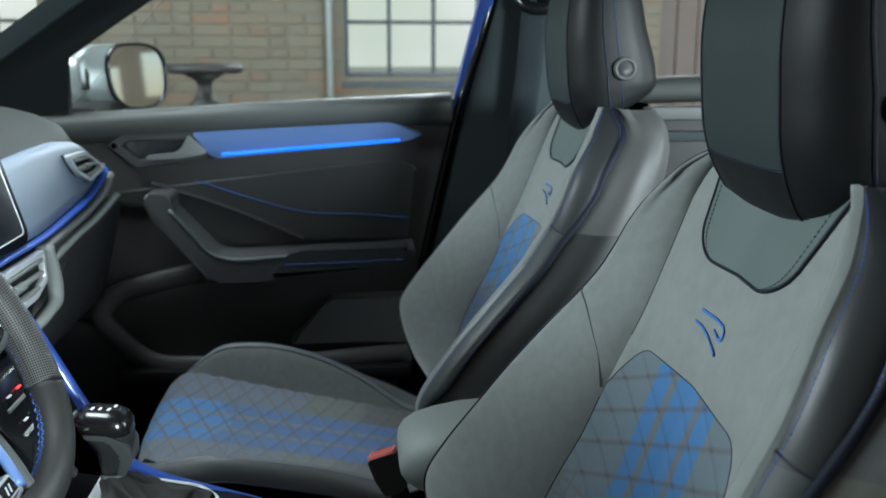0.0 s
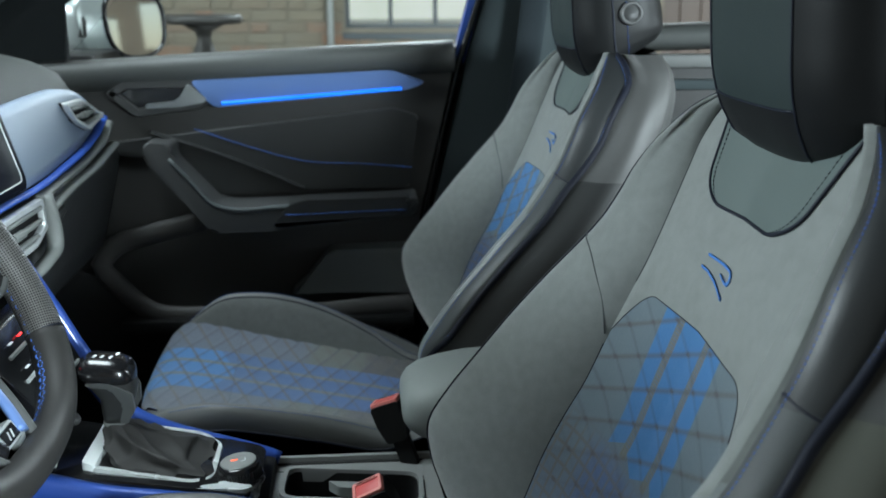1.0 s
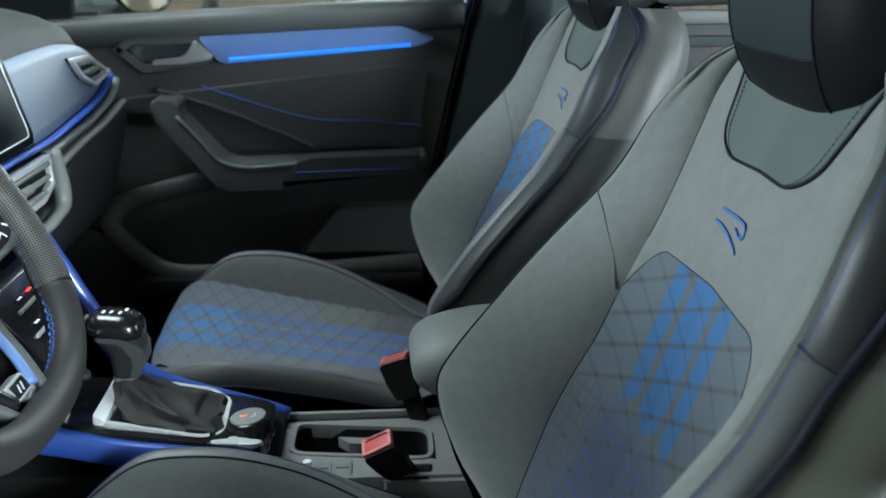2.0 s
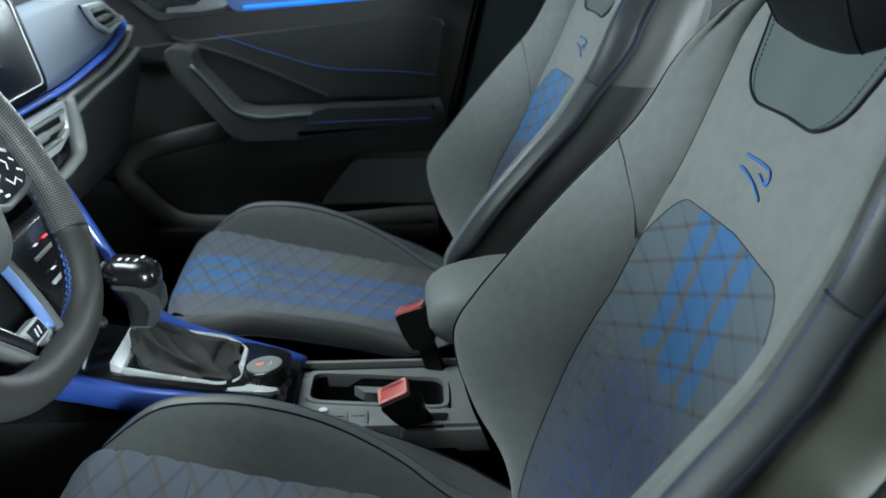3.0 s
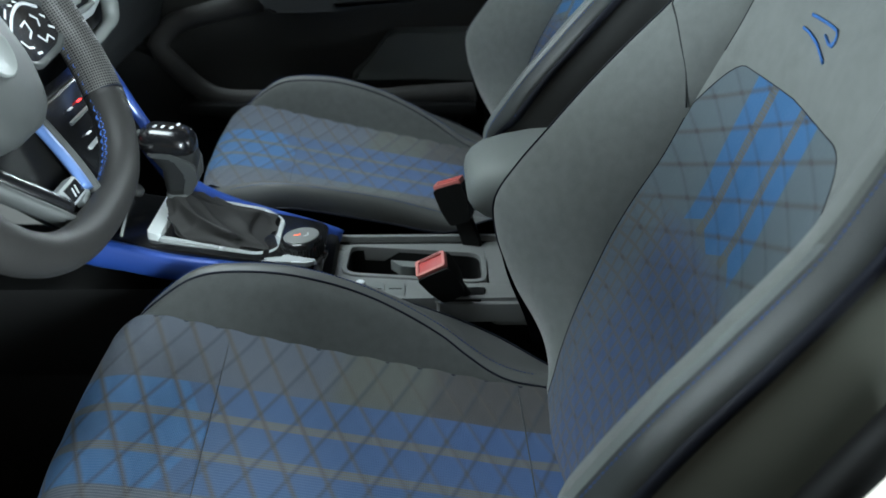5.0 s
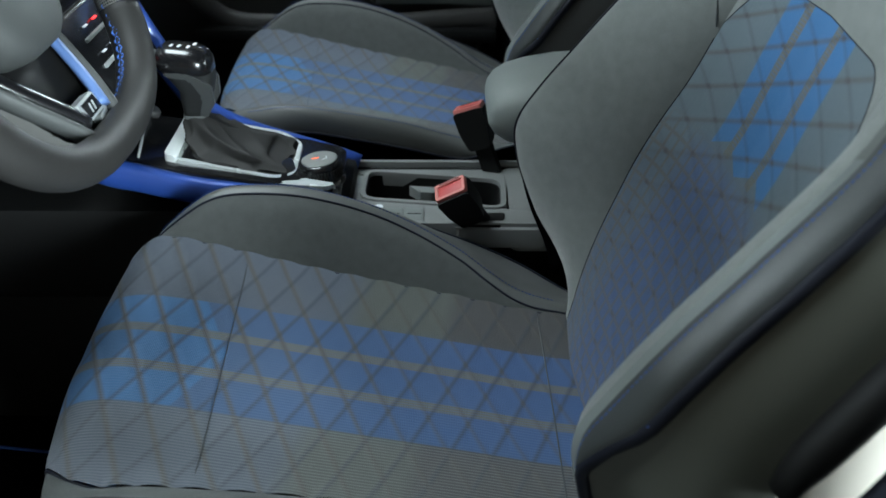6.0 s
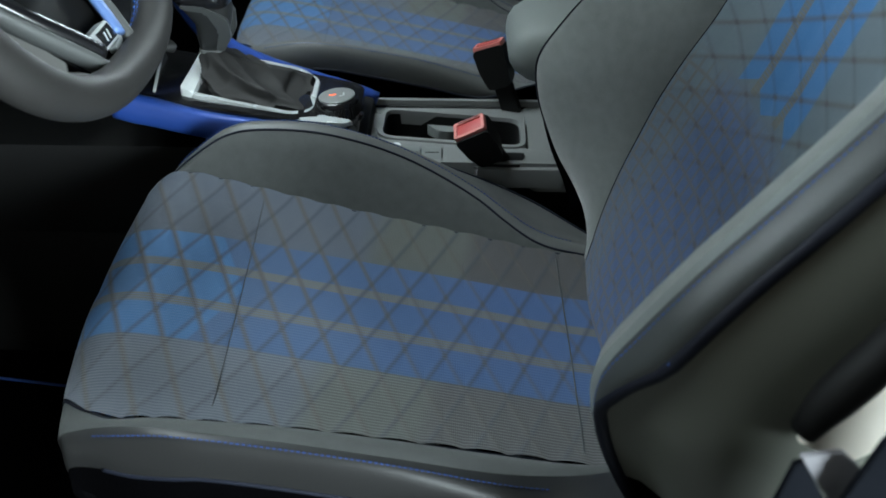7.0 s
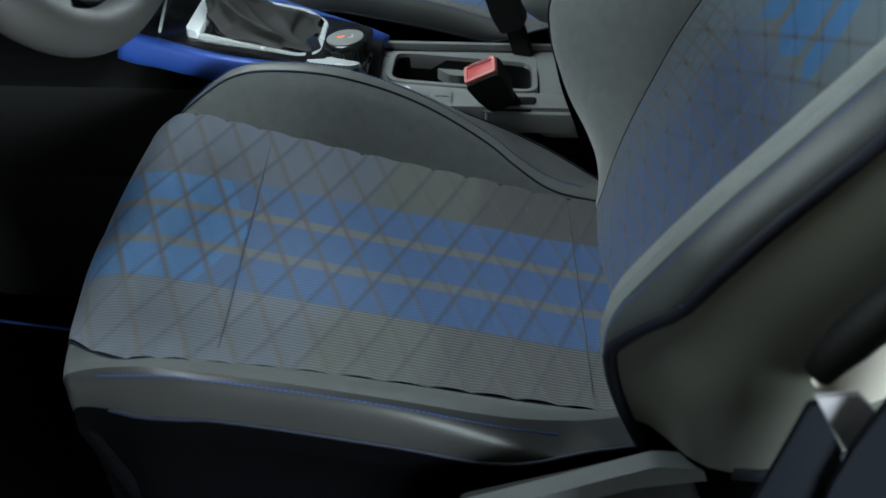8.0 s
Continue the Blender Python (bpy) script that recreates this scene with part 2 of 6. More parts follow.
PIPE_METAL = surface("grey_conduit", (0.30, 0.31, 0.30), 0.5, metal=0.3, vary=0.2, scale=6)


def brick_paint(name, node, socket):
    m = bpy.data.materials.new(name)
    m.use_nodes = True
    t = m.node_tree
    b = t.nodes["Principled BSDF"]
    info, ramp = t.nodes.new(node), t.nodes.new("ShaderNodeValToRGB")
    t.links.new(info.outputs[socket], ramp.inputs[0])
    ramp.color_ramp.elements[0].color, ramp.color_ramp.elements[1].color = (0.088, 0.074, 0.053, 1), (0.088, 0.078, 0.060, 1)
    for at, c in ((0.30, (0.104, 0.088, 0.062, 1)), (0.52, (0.088, 0.070, 0.050, 1)), (0.70, (0.108, 0.084, 0.058, 1)), (0.78, (0.140, 0.064, 0.036, 1)), (0.92, (0.128, 0.062, 0.037, 1))):
        ramp.color_ramp.elements.new(at).color = c
    geo, wide = t.nodes.new("ShaderNodeNewGeometry"), t.nodes.new("ShaderNodeTexNoise")
    t.links.new(geo.outputs["Position"], wide.inputs["Vector"])
    wide.inputs["Scale"].default_value, wide.inputs["Detail"].default_value = 2.2, 6.0
    stain = Ex(t, noise_tex(t, 16.0, 5.0)) * 0.5 + Ex(t, wide.outputs["Fac"]) * 0.6
    worn = blend(t, stain.below(0.52, 0.14) * 0.75, ramp.outputs[0], (0.094, 0.088, 0.070))
    t.links.new(blend(t, stain * 0.45, worn, (0.098, 0.080, 0.057)), b.inputs["Base Color"])
    b.inputs["Roughness"].default_value = 0.92
    bumped(t, b, noise_tex(t, 60.0, 4.0), 0.5, 0.006)
    return m


BRICK = brick_paint("old_brick", "ShaderNodeObjectInfo", "Random")
BRICK_REST = brick_paint("old_brickwork", "ShaderNodeNewGeometry", "Random Per Island")


def glass():
    m = bpy.data.materials.new("clear_glass")
    m.use_nodes = True
    b = m.node_tree.nodes["Principled BSDF"]
    b.inputs["Transmission Weight"].default_value, b.inputs["Roughness"].default_value, b.inputs["IOR"].default_value = 1.0, 0.0, 1.05
    b.inputs["Base Color"].default_value = (0.93, 0.96, 0.95, 1)
    return m


GLASS = glass()


# ---- shapes ----
def thing(name, at=(0, 0, 0), **tags):
    """An Empty that carries a thing's parts."""
    ob = new(name)
    ob.empty_display_size = 0.05
    ob.matrix_basis = pose(*at)
    return tagged(ob, **tags)


def raw(name, verts, faces, material, parent=None, label="", smooth=True, uvs=None):
    me = bpy.data.meshes.new(name)
    me.from_pydata([tuple(v) for v in verts], [], faces)
    me.materials.append(material)
    me.polygons.foreach_set("use_smooth", [smooth] * len(me.polygons))
    if uvs is not None:
        layer = me.uv_layers.new(name="cloth")
        for loop in me.loops:
            layer.data[loop.index].uv = uvs[loop.vertex_index]
    ob = new(name, me)
    if parent is not None:
        ob.parent = parent
    return tagged(ob, label)


def part(name, bm, material, parent=None, label="", smooth=False):
    """Links a bmesh as one mesh object under a thing or a part."""
    bmesh.ops.recalc_face_normals(bm, faces=bm.faces)
    me = bpy.data.meshes.new(name)
    bm.to_mesh(me)
    bm.free()
    me.materials.append(material)
    me.polygons.foreach_set("use_smooth", [smooth] * len(me.polygons))
    if not smooth:
        me.polygons.foreach_set("use_smooth", [True] * len(me.polygons))
        me.set_sharp_from_angle(angle=radians(38))
    ob = new(name, me)
    if parent is not None:
        ob.parent = parent
    return tagged(ob, label)


def spline(keys, values, x):
    """A smooth curve through the values at the keys."""
    k, v = np.asarray(keys, float), np.asarray(values, float)
    d = np.gradient(v, k)
    x = np.clip(np.asarray(x, float), k[0], k[-1])
    i = np.clip(np.searchsorted(k, x, side="right") - 1, 0, len(k) - 2)
    h = k[i + 1] - k[i]
    s = (x - k[i]) / h
    return v[i] * (1 + 2 * s) * (1 - s) ** 2 + d[i] * h * s * (1 - s) ** 2 + v[i + 1] * s * s * (3 - 2 * s) + d[i + 1] * h * s * s * (s - 1)


def curve(points, n):
    """n points evenly along a smooth curve through the given ones."""
    p = np.asarray(points, float)
    seg = np.linalg.norm(np.diff(p, axis=0), axis=1)
    k = np.concatenate([[0], np.cumsum(np.maximum(seg, 1e-6))])
    s = np.linspace(0, k[-1], n)
    return np.stack([spline(k, p[:, j], s) for j in range(p.shape[1])], 1)


def sheet(name, grid, material, parent, label="", uvs=None, back=0.0, flip=False):
    """A smooth skin over a grid of points; back: its thickness."""
    g = np.asarray(grid, float)
    a, b = g.shape[:2]
    faces = [(i * b + j, i * b + j + 1, (i + 1) * b + j + 1, (i + 1) * b + j) for i in range(a - 1) for j in range(b - 1)]
    if flip:
        faces = [f[::-1] for f in faces]
    uv = None if uvs is None else np.asarray(uvs).reshape(-1, 2)
    return raw(name, g.reshape(-1, 3), faces, material, parent, label, True, uv)


def loft(rings, cap=True):
    bm = bmesh.new()
    vs = [[bm.verts.new(p) for p in r] for r in rings]
    n = len(rings[0])
    for a, b in zip(vs, vs[1:]):
        for j in range(n):
            bm.faces.new((a[j], a[(j + 1) % n], b[(j + 1) % n], b[j]))
    if cap:
        bm.faces.new(vs[0][::-1])
        bm.faces.new(vs[-1])
    return bm


def sweep(points, section, up=(0, 0, 1), cap=True, closed=False):
    """Carries a section (list of side, up offsets) along a path. A function of 0..1 may give it."""
    p = [Vector(q) for q in points]
    rings = []
    for i, q in enumerate(p):
        a, b = (p[i - 1], p[(i + 1) % len(p)]) if closed else (p[max(i - 1, 0)], p[min(i + 1, len(p) - 1)])
        d = (b - a).normalized()
        s = d.cross(Vector(up)).normalized()
        w = s.cross(d)
        sec = section(i / (len(p) - 1)) if callable(section) else section
        rings.append([q + s * m + w * n for m, n in sec])
    if closed:
        rings.append(rings[0])
    return loft(rings, cap and not closed)


def ring(r, n=8, flat=1.0):
    return [(r * math.cos(2 * math.pi * i / n), flat * r * math.sin(2 * math.pi * i / n)) for i in range(n)]


def cord(name, points, r, material, parent, label="", n=6, up=(0.3, 0.1, 1)):
    return part(name, sweep(points, ring(r, n), up), material, parent, label, True)


def stitches(name, points, material, parent, pitch=0.0042, length=0.0029, r=0.0006, label="", up=(0.3, 0.1, 1)):
    """A row of single stitches along a path, joined as one part."""
    p = np.asarray(points, float)
    k = np.concatenate([[0], np.cumsum(np.linalg.norm(np.diff(p, axis=0), axis=1))])
    verts, faces = [], []
    for s in np.arange(pitch / 2, k[-1] - pitch / 2, pitch):
        a, b = (np.array([np.interp(s + e * length / 2, k, p[:, j]) for j in range(3)]) for e in (-1, 1))
        d = Vector(b - a).normalized()
        side = d.cross(Vector(up)).normalized() * r
        lift = side.cross(d)
        o = len(verts)
        for q, w in ((a, 0.6), ((a + b) / 2, 1.15), (b, 0.6)):
            verts += [tuple(Vector(q) + side * w), tuple(Vector(q) + lift * w), tuple(Vector(q) - side * w), tuple(Vector(q) - lift * w)]
        for e in (0, 4):
            faces += [(o + e + j, o + e + (j + 1) % 4, o + e + 4 + (j + 1) % 4, o + e + 4 + j) for j in range(4)]
    return raw(name, verts, faces, material, parent, label)


def rounded(poly, r, n=4):
    """A polygon of 2D points with rounded corners."""
    out, k = [], len(poly)
    for i in range(k):
        a, b, c = (Vector(poly[(i + e) % k]) for e in (-1, 0, 1))
        q = r[i] if isinstance(r, (list, tuple)) else r
        u, w = (a - b), (c - b)
        cut = min(q, u.length * 0.45, w.length * 0.45)
        s, e = b + u.normalized() * cut, b + w.normalized() * cut
        for j in range(n + 1):
            f = j / n
            out.append(tuple(s * (1 - f) ** 2 + b * 2 * f * (1 - f) + e * f * f))
    return out


def slab(poly, place, depth, bevel=0.003, segments=2, r=0.0, hollow=None):
    """A plate from a polygon: place(a, b, d) puts its points into the world, d from 0 to depth."""
    pts = rounded(poly, r) if r else poly
    bm = bmesh.new()
    n = len(pts)
    top = [bm.verts.new(place(a, b, depth)) for a, b in pts]
    low = [bm.verts.new(place(a, b, 0)) for a, b in pts]
    ft = bm.faces.new(top)
    bm.faces.new(low[::-1])
    for i in range(n):
        bm.faces.new((top[i], low[i], low[(i + 1) % n], top[(i + 1) % n]))
    if bevel:
        bmesh.ops.bevel(bm, geom=list(ft.edges), offset=bevel, segments=segments, affect="EDGES", profile=0.6)
    return bm


def frame_plate(poly, place, depth, width, r=0.0, bevel=0.0):
    """A plate with a hole: the outline and the same outline drawn in by width."""
    pts = [Vector(p) for p in (rounded(poly, r) if r else poly)]
    c = sum(pts, Vector((0, 0))) / len(pts)
    n = len(pts)
    inner = []
    for i in range(n):
        a, b, d = pts[i - 1], pts[i], pts[(i + 1) % n]
        t = (d - a).normalized()
        nrm = Vector((-t.y, t.x))
        if nrm.dot(c - b) < 0:
            nrm = -nrm
        inner.append(b + nrm * width)
    bm = bmesh.new()
    rows = [[bm.verts.new(place(p.x, p.y, z)) for p in q] for q, z in ((pts, 0), (pts, depth * 0.75), ([(p * 0.88 + q * 0.12) for p, q in zip(pts, inner)], depth), ([(p * 0.12 + q * 0.88) for p, q in zip(pts, inner)], depth), (inner, depth * 0.75), (inner, 0))]
    for a, b in zip(rows, rows[1:] + rows[:1]):
        for i in range(n):
            bm.faces.new((a[i], a[(i + 1) % n], b[(i + 1) % n], b[i]))
    return bm


def box(x0, x1, y0, y1, z0, z1, bevel=0.004, segments=2):
    bm = bmesh.new()
    bmesh.ops.create_cube(bm, size=1)
    for v in bm.verts:
        v.co = ((x0 + x1) / 2 + v.co.x * (x1 - x0), (y0 + y1) / 2 + v.co.y * (y1 - y0), (z0 + z1) / 2 + v.co.z * (z1 - z0))
    if bevel:
        bmesh.ops.bevel(bm, geom=list(bm.edges), offset=bevel, segments=segments, affect="EDGES", profile=0.6)
    return bm


def moved(bm, m):
    bmesh.ops.transform(bm, matrix=m, verts=bm.verts)
    return bm


def lathe(profile, n=28, cap=True):
    """Turns (radius, height) pairs round z."""
    return loft([[(r * math.cos(2 * math.pi * i / n), r * math.sin(2 * math.pi * i / n), h) for i in range(n)] for r, h in profile], cap)


# ---- the seats ----
BH = (0.50, 0.56, 0.60, 0.66, 0.72, 0.76, 0.80, 0.84, 0.89, 0.94, 0.98, 1.00, 1.03, 1.06, 1.10, 1.13, 1.145)
B_MID = (-0.185, -0.170, -0.160, -0.137, -0.108, -0.090, -0.072, -0.053, -0.036, -0.019, -0.007, 0.0, 0.012, 0.025, 0.042, 0.055, 0.064)
B_RIDGE = (-0.175, -0.150, -0.165, -0.198, -0.219, -0.221, -0.198, -0.168, -0.130, -0.091, -0.060, -0.046, -0.030, -0.016, 0.010, 0.034, 0.052)
B_WIDE = (0.215, 0.232, 0.242, 0.250, 0.253, 0.254, 0.253, 0.250, 0.245, 0.233, 0.218, 0.211, 0.203, 0.196, 0.178, 0.152, 0.124)
B_FLAT = (0.14, 0.145, 0.15, 0.152, 0.155, 0.155, 0.155, 0.153, 0.150, 0.144, 0.1365, 0.137, 0.140, 0.145, 0.150, 0.134, 0.108)
B_REAR = (-0.09, -0.07, -0.05, -0.02, 0.005, 0.022, 0.040, 0.056, 0.076, 0.094, 0.108, 0.115, 0.126, 0.136, 0.143, 0.138, 0.125)


def back_section(h, side_=1):
    """Half of the backrest's outline at a height: zones from the middle of the front to the middle of the rear."""
    mid, ridge, wide, flat, rear = (float(spline(BH, v, h)) for v in (B_MID, B_RIDGE, B_WIDE, B_FLAT, B_REAR))
    if side_ < 0:
        ridge += float(np.interp(h, (0.84, 0.89, 0.94, 0.97, 1.10, 1.145), (0.0, 0.005, 0.013, 0.012, 0.009, 0.0)))
    fore = mid - ridge
    edge = mid - 0.16 * max(fore, 0.0)
    insert = curve([(0, mid + 0.003), (flat * 0.5, mid - 0.002), (flat * 0.85, mid - 0.09 * max(fore, 0)), (flat, edge)], 15)
    first, second = (0.52, 0.90) if side_ > 0 else (0.34, 0.76)
    roll = 0.004 if side_ > 0 else 0.004 * float(np.clip((h - 0.725) / 0.055, 0.12, 1))
    bolster = curve([(flat, edge), (flat + (wide - flat) * 0.35, edge + (ridge - edge) * first), (flat + (wide - flat) * 0.74, edge + (ridge - edge) * second), (wide - 0.008, ridge - 0.001), (wide, ridge + roll)], 15)
    if side_ < 0:
        bolster[13] = bolster[13] * 0.5 + bolster[14] * 0.5
    bw = (0.034 if side_ > 0 else 0.026) + 0.014 * float(np.clip((h - 0.97) / 0.06, 0, 1))
    tip = float(np.clip((h - 0.725) / 0.055, 0.12, 1)) if side_ < 0 else 1.0
    tip *= float(np.clip((1.1445 - h) / 0.035, 0.02, 1)) ** 0.5
    bw, out = bw * tip, 0.023 * tip
    band = curve([(wide, ridge + 0.004 * tip), (wide + out * 0.43, ridge + 0.009 * tip), (wide + out * 0.83, ridge + 0.004 * tip + (bw - 0.004 * tip) * 0.55), (wide + out, ridge + bw)], 9)
    deep = rear - ridge
    side = curve([(wide + out, ridge + bw), (wide + out + 0.001, ridge + bw + 0.006), (wide + 0.041, ridge + bw + 0.010 + (deep - 0.044) * 0.24), (wide + 0.033, ridge + 0.044 + (deep - 0.044) * 0.62), (wide + 0.006, rear - 0.022), (wide - 0.020, rear - 0.004)], 15)
    shell = curve([(wide - 0.020, rear - 0.004), (wide * 0.6, rear + 0.006), (0, rear + 0.010)], 9)
    return insert, bolster, band, side, shell


def puffed(line, amount):
    """Fills a zone of a section out between its seams."""
    d = np.gradient(line, axis=0)
    d /= np.linalg.norm(d, axis=1)[:, None] + 1e-9
    u = np.linspace(-1, 1, len(line))
    return line + np.stack([d[:, 1], -d[:, 0]], 1) * (amount * (1 - u ** 6))[:, None]


def back_zone(zone, h0, h1, rows, side, puff=0.0):
    out = []
    for h in np.linspace(h0, h1, rows):
        line = back_section(h, side)[zone]
        line = puffed(line, puff) if puff else line
        out.append([(x, side * y, h) for y, x in line])
    return out


def back_at(y, h, proud=0.0):
    """A point of the backrest's front."""
    insert, bolster = back_section(h, 1 if y >= 0 else -1)[:2]
    line = np.concatenate([insert, bolster[1:]])
    x = float(np.interp(abs(y), line[:, 0], line[:, 1]))
    return (x - proud, y, h - proud * 0.3)


def patch_top(a):
    """The upper edge of the cloth patch at a share of the insert's width."""
    a = abs(a)
    return 0.951 - 0.003 * a ** 2 - 0.048 * max(0.0, (a - 0.66) / 0.34) ** 2.4


def seat_back(parent):
    rest = parent
    us = np.linspace(-1, 1, 41)
    rows, uvs = [], []
    for k in np.linspace(0, 1, 44):
        row, uv = [], []
        for a in us:
            h = 0.52 + (patch_top(a) - 0.52) * k
            flat = float(spline(BH, B_FLAT, h))
            y = a * flat * 0.995
            p = back_at(y, h, 0.002 * (1 - abs(a) ** 8) * (1 - k ** 10))
            row.append(p)
            uv.append((y, (h - 0.60) * 1.12))
        rows.append(row)
        uvs.append(uv)
    sheet("cloth_insert", rows, TARTAN_BACK, rest, "blue and grey tartan cloth insert", uvs)
    edge = [(*rows[-1][j],) for j in range(41)]
    rows = []
    for k in np.linspace(0, 1, 26):
        row = []
        for a in us:
            h = patch_top(a) + (1.143 - patch_top(a)) * k
            y = a * float(spline(BH, B_FLAT, h))
            row.append(back_at(y, h, 0.0025 * (1 - abs(a) ** 8) * (1 - (1 - k) ** 12)))
        rows.append(row)
    sheet("centre_panel", rows, SUEDE, rest, "light grey suede panel")
    cord("seam", [(x - 0.0001, y, z) for x, y, z in edge], 0.0005, PIPE, rest)
    for s in (-1, 1):
        sheet("bolster", np.array(back_zone(1, 0.50, 1.143, 60, s, 0.0035))[:, :14], SUEDE, rest, "grey suede side bolster", flip=s < 0)
        sheet("bolster_edge", np.array(back_zone(1, 0.94, 1.143, 24, s, 0.0035))[:, 13:], SUEDE, rest, "grey suede bolster edge", flip=s < 0)
        # the door side's stronger light is put into these paler leather colours
        sheet("ridge_strip", np.array(back_zone(1, 0.50, 0.94, 42, s, 0.0035))[:, 13:], RIDGE_HIGHLIGHT if s < 0 else LEATHER_BAND, rest, "slate leather roll along the ridge, highlight painted on the door side", flip=s < 0)
        sheet("edge_band", back_zone(2, 0.50, 0.985, 46, s, 0.002), BAND_LIT if s < 0 else LEATHER_BAND, rest, "slate leather edge band", flip=s < 0)
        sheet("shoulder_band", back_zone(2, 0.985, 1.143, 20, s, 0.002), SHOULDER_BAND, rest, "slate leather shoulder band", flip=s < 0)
        sheet("side_panel", back_zone(3, 0.668, 0.985, 36, s, 0.002), SIDE_LEATHER_LIT, rest, "black leather side panel, toned olive and lighter on the lit driver seat", flip=s < 0)
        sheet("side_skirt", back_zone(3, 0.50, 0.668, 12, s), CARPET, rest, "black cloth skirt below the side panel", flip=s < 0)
        cord("panel_edge", [(x, y, z) for x, y, z in back_zone(3, 0.668, 0.669, 2, s)[0]][5:12], 0.0060, PIPE, rest, "rolled black lower edge of the side panel", n=10)
        sheet("shoulder_panel", back_zone(3, 0.985, 1.143, 20, s, 0.002), SHOULDER, rest, "grey leather shoulder panel", flip=s < 0)
        sheet("back_shell", back_zone(4, 0.50, 1.143, 40, s), PLASTIC, rest, "black plastic seat shell", flip=s < 0)
        hs = np.linspace(0.57, 1.14, 70)
        outer = [(back_section(h, s)[2][-1][1], s * back_section(h, s)[2][-1][0], h) for h in hs]
        inner = [(back_section(h, s)[1][0][1], s * back_section(h, s)[1][0][0], h) for h in hs]
        inset = 13
        if s > 0:
            cord("piping", [(back_section(h, s)[1][inset][1] - 0.0026, s * (back_section(h, s)[1][inset][0] + 0.001), h) for h in hs], 0.0013, PIPE, rest, "dark blue-black piping")
        if s > 0:
            # added black strip in the dark gap to the console, widening downwards
            low = [(back_section(h, s)[1][-1][1] + 0.010 - 0.022 * (0.80 - h) / 0.23, back_section(h, s)[1][-1][0] + 0.010, h) for h in np.linspace(0.80, 0.57, 16)]
            part("recliner_cover", sweep(low, lambda t: [((0.003 + 0.014 * t) * p, (0.003 + 0.012 * t) * q) for p, q in ring(1, 10)], (1, 0, 0)), CARPET, rest, "black strip added in the dark gap beside the console", True)
        cord("piping", outer, 0.0026 if s > 0 else 0.0050, PIPE, rest, "dark blue-black piping")
        cord("seam", [p for p in inner if p[2] < 0.885], 0.0007, PIPE, rest)
        mid = [(back_section(h, s)[2][1][1] - 0.0012, s * (back_section(h, s)[2][1][0] + 0.0012), h) for h in hs]
        stitches("stitching", mid[6:], BLUE_STITCH, rest, label="blue top stitching")
        for e in (-1, 1):
            line = [(x + 0.0045 * e, y - 0.0006 * s * e + 0.0012 * s, h) for x, y, h in outer]
            stitches("stitching", line[(6 if s > 0 else 26):], BLUE_STITCH if e < 0 else BLUE_THREAD, rest, 0.005, 0.0034, 0.0006, "blue top stitching")
        # wing seams: up from the patch's corner, and from its chamfer to the ridge
        wing = [back_at(s * y, h, 0.0004) for y, h in [(float(spline(BH, B_FLAT, h)), h) for h in np.linspace(0.952, 1.135, 40)]]
        if s > 0:
            cord("seam", wing, 0.0006, SEAM, rest)
            low = [back_at(y, h, 0.0046) for y, h in curve([(0.1495, 0.896), (0.162, 0.935), (0.182, 0.9645), (0.209, 0.985)], 18)]
            cord("seam", low, 0.0009, SEAM, rest)
        # cross seam through the leather of the shoulder
        cross = [(back_section(0.991 - 0.010 * i / 8, s)[2][i][1] - 0.0006, s * (back_section(0.991 - 0.010 * i / 8, s)[2][i][0] + 0.001), 0.991 - 0.010 * i / 8) for i in range(9)]
        cord("seam", cross, 0.0013, PIPE, rest)
    # leather bib below the headrest
    bib = []
    for k in np.linspace(0, 1, 22):
        k = k ** 1.7
        half = (0.086 + 0.034 * k) * (0.56 + 0.44 * (1 - (1 - min(1.0, k / 0.34)) ** 2.4) ** 0.6)
        h = 1.050 + 0.090 * k
        bib.append([back_at(a * half, h, 0.0045) for a in np.linspace(-1, 1, 21)])
    sheet("bib", bib, LEATHER_GREY, rest, "slate grey leather bib with stitched edge")
    rim = [r[0] for r in bib[::-1]] + bib[0][1:-1] + [r[-1] for r in bib]
    cord("bib_seam", rim, 0.0016, PIPE, rest)
    inner = [r[1] for r in bib[::-1]] + bib[1][2:-2] + [r[-2] for r in bib]
    stitches("stitching", [(x - 0.0006, y, z) for x, y, z in inner], PIPE, rest, 0.0046, 0.0030, 0.00045, "black top stitching")
    # embroidered mark
    for pts in ([(0.0300, 1.0010), (0.0180, 1.0000), (0.0120, 0.9985), (-0.0262, 0.9886)], [(0.0270, 1.0119), (-0.0205, 1.0110), (-0.0255, 1.0085), (-0.0275, 1.0040), (-0.0255, 1.0008), (-0.0190, 1.0005), (-0.0060, 1.0035)]):
        way = np.linspace(0, len(pts) - 1, 30)
        line = [back_at(float(np.interp(k, range(len(pts)), [q[0] for q in pts])), float(np.interp(k, range(len(pts)), [q[1] for q in pts])), 0.0034) for k in way]
        part("embroidery", sweep(line, ring(0.0019, 6, 0.5), (1, 0, 0.3)), BLUE_EMB, rest, "raised blue embroidery", True)


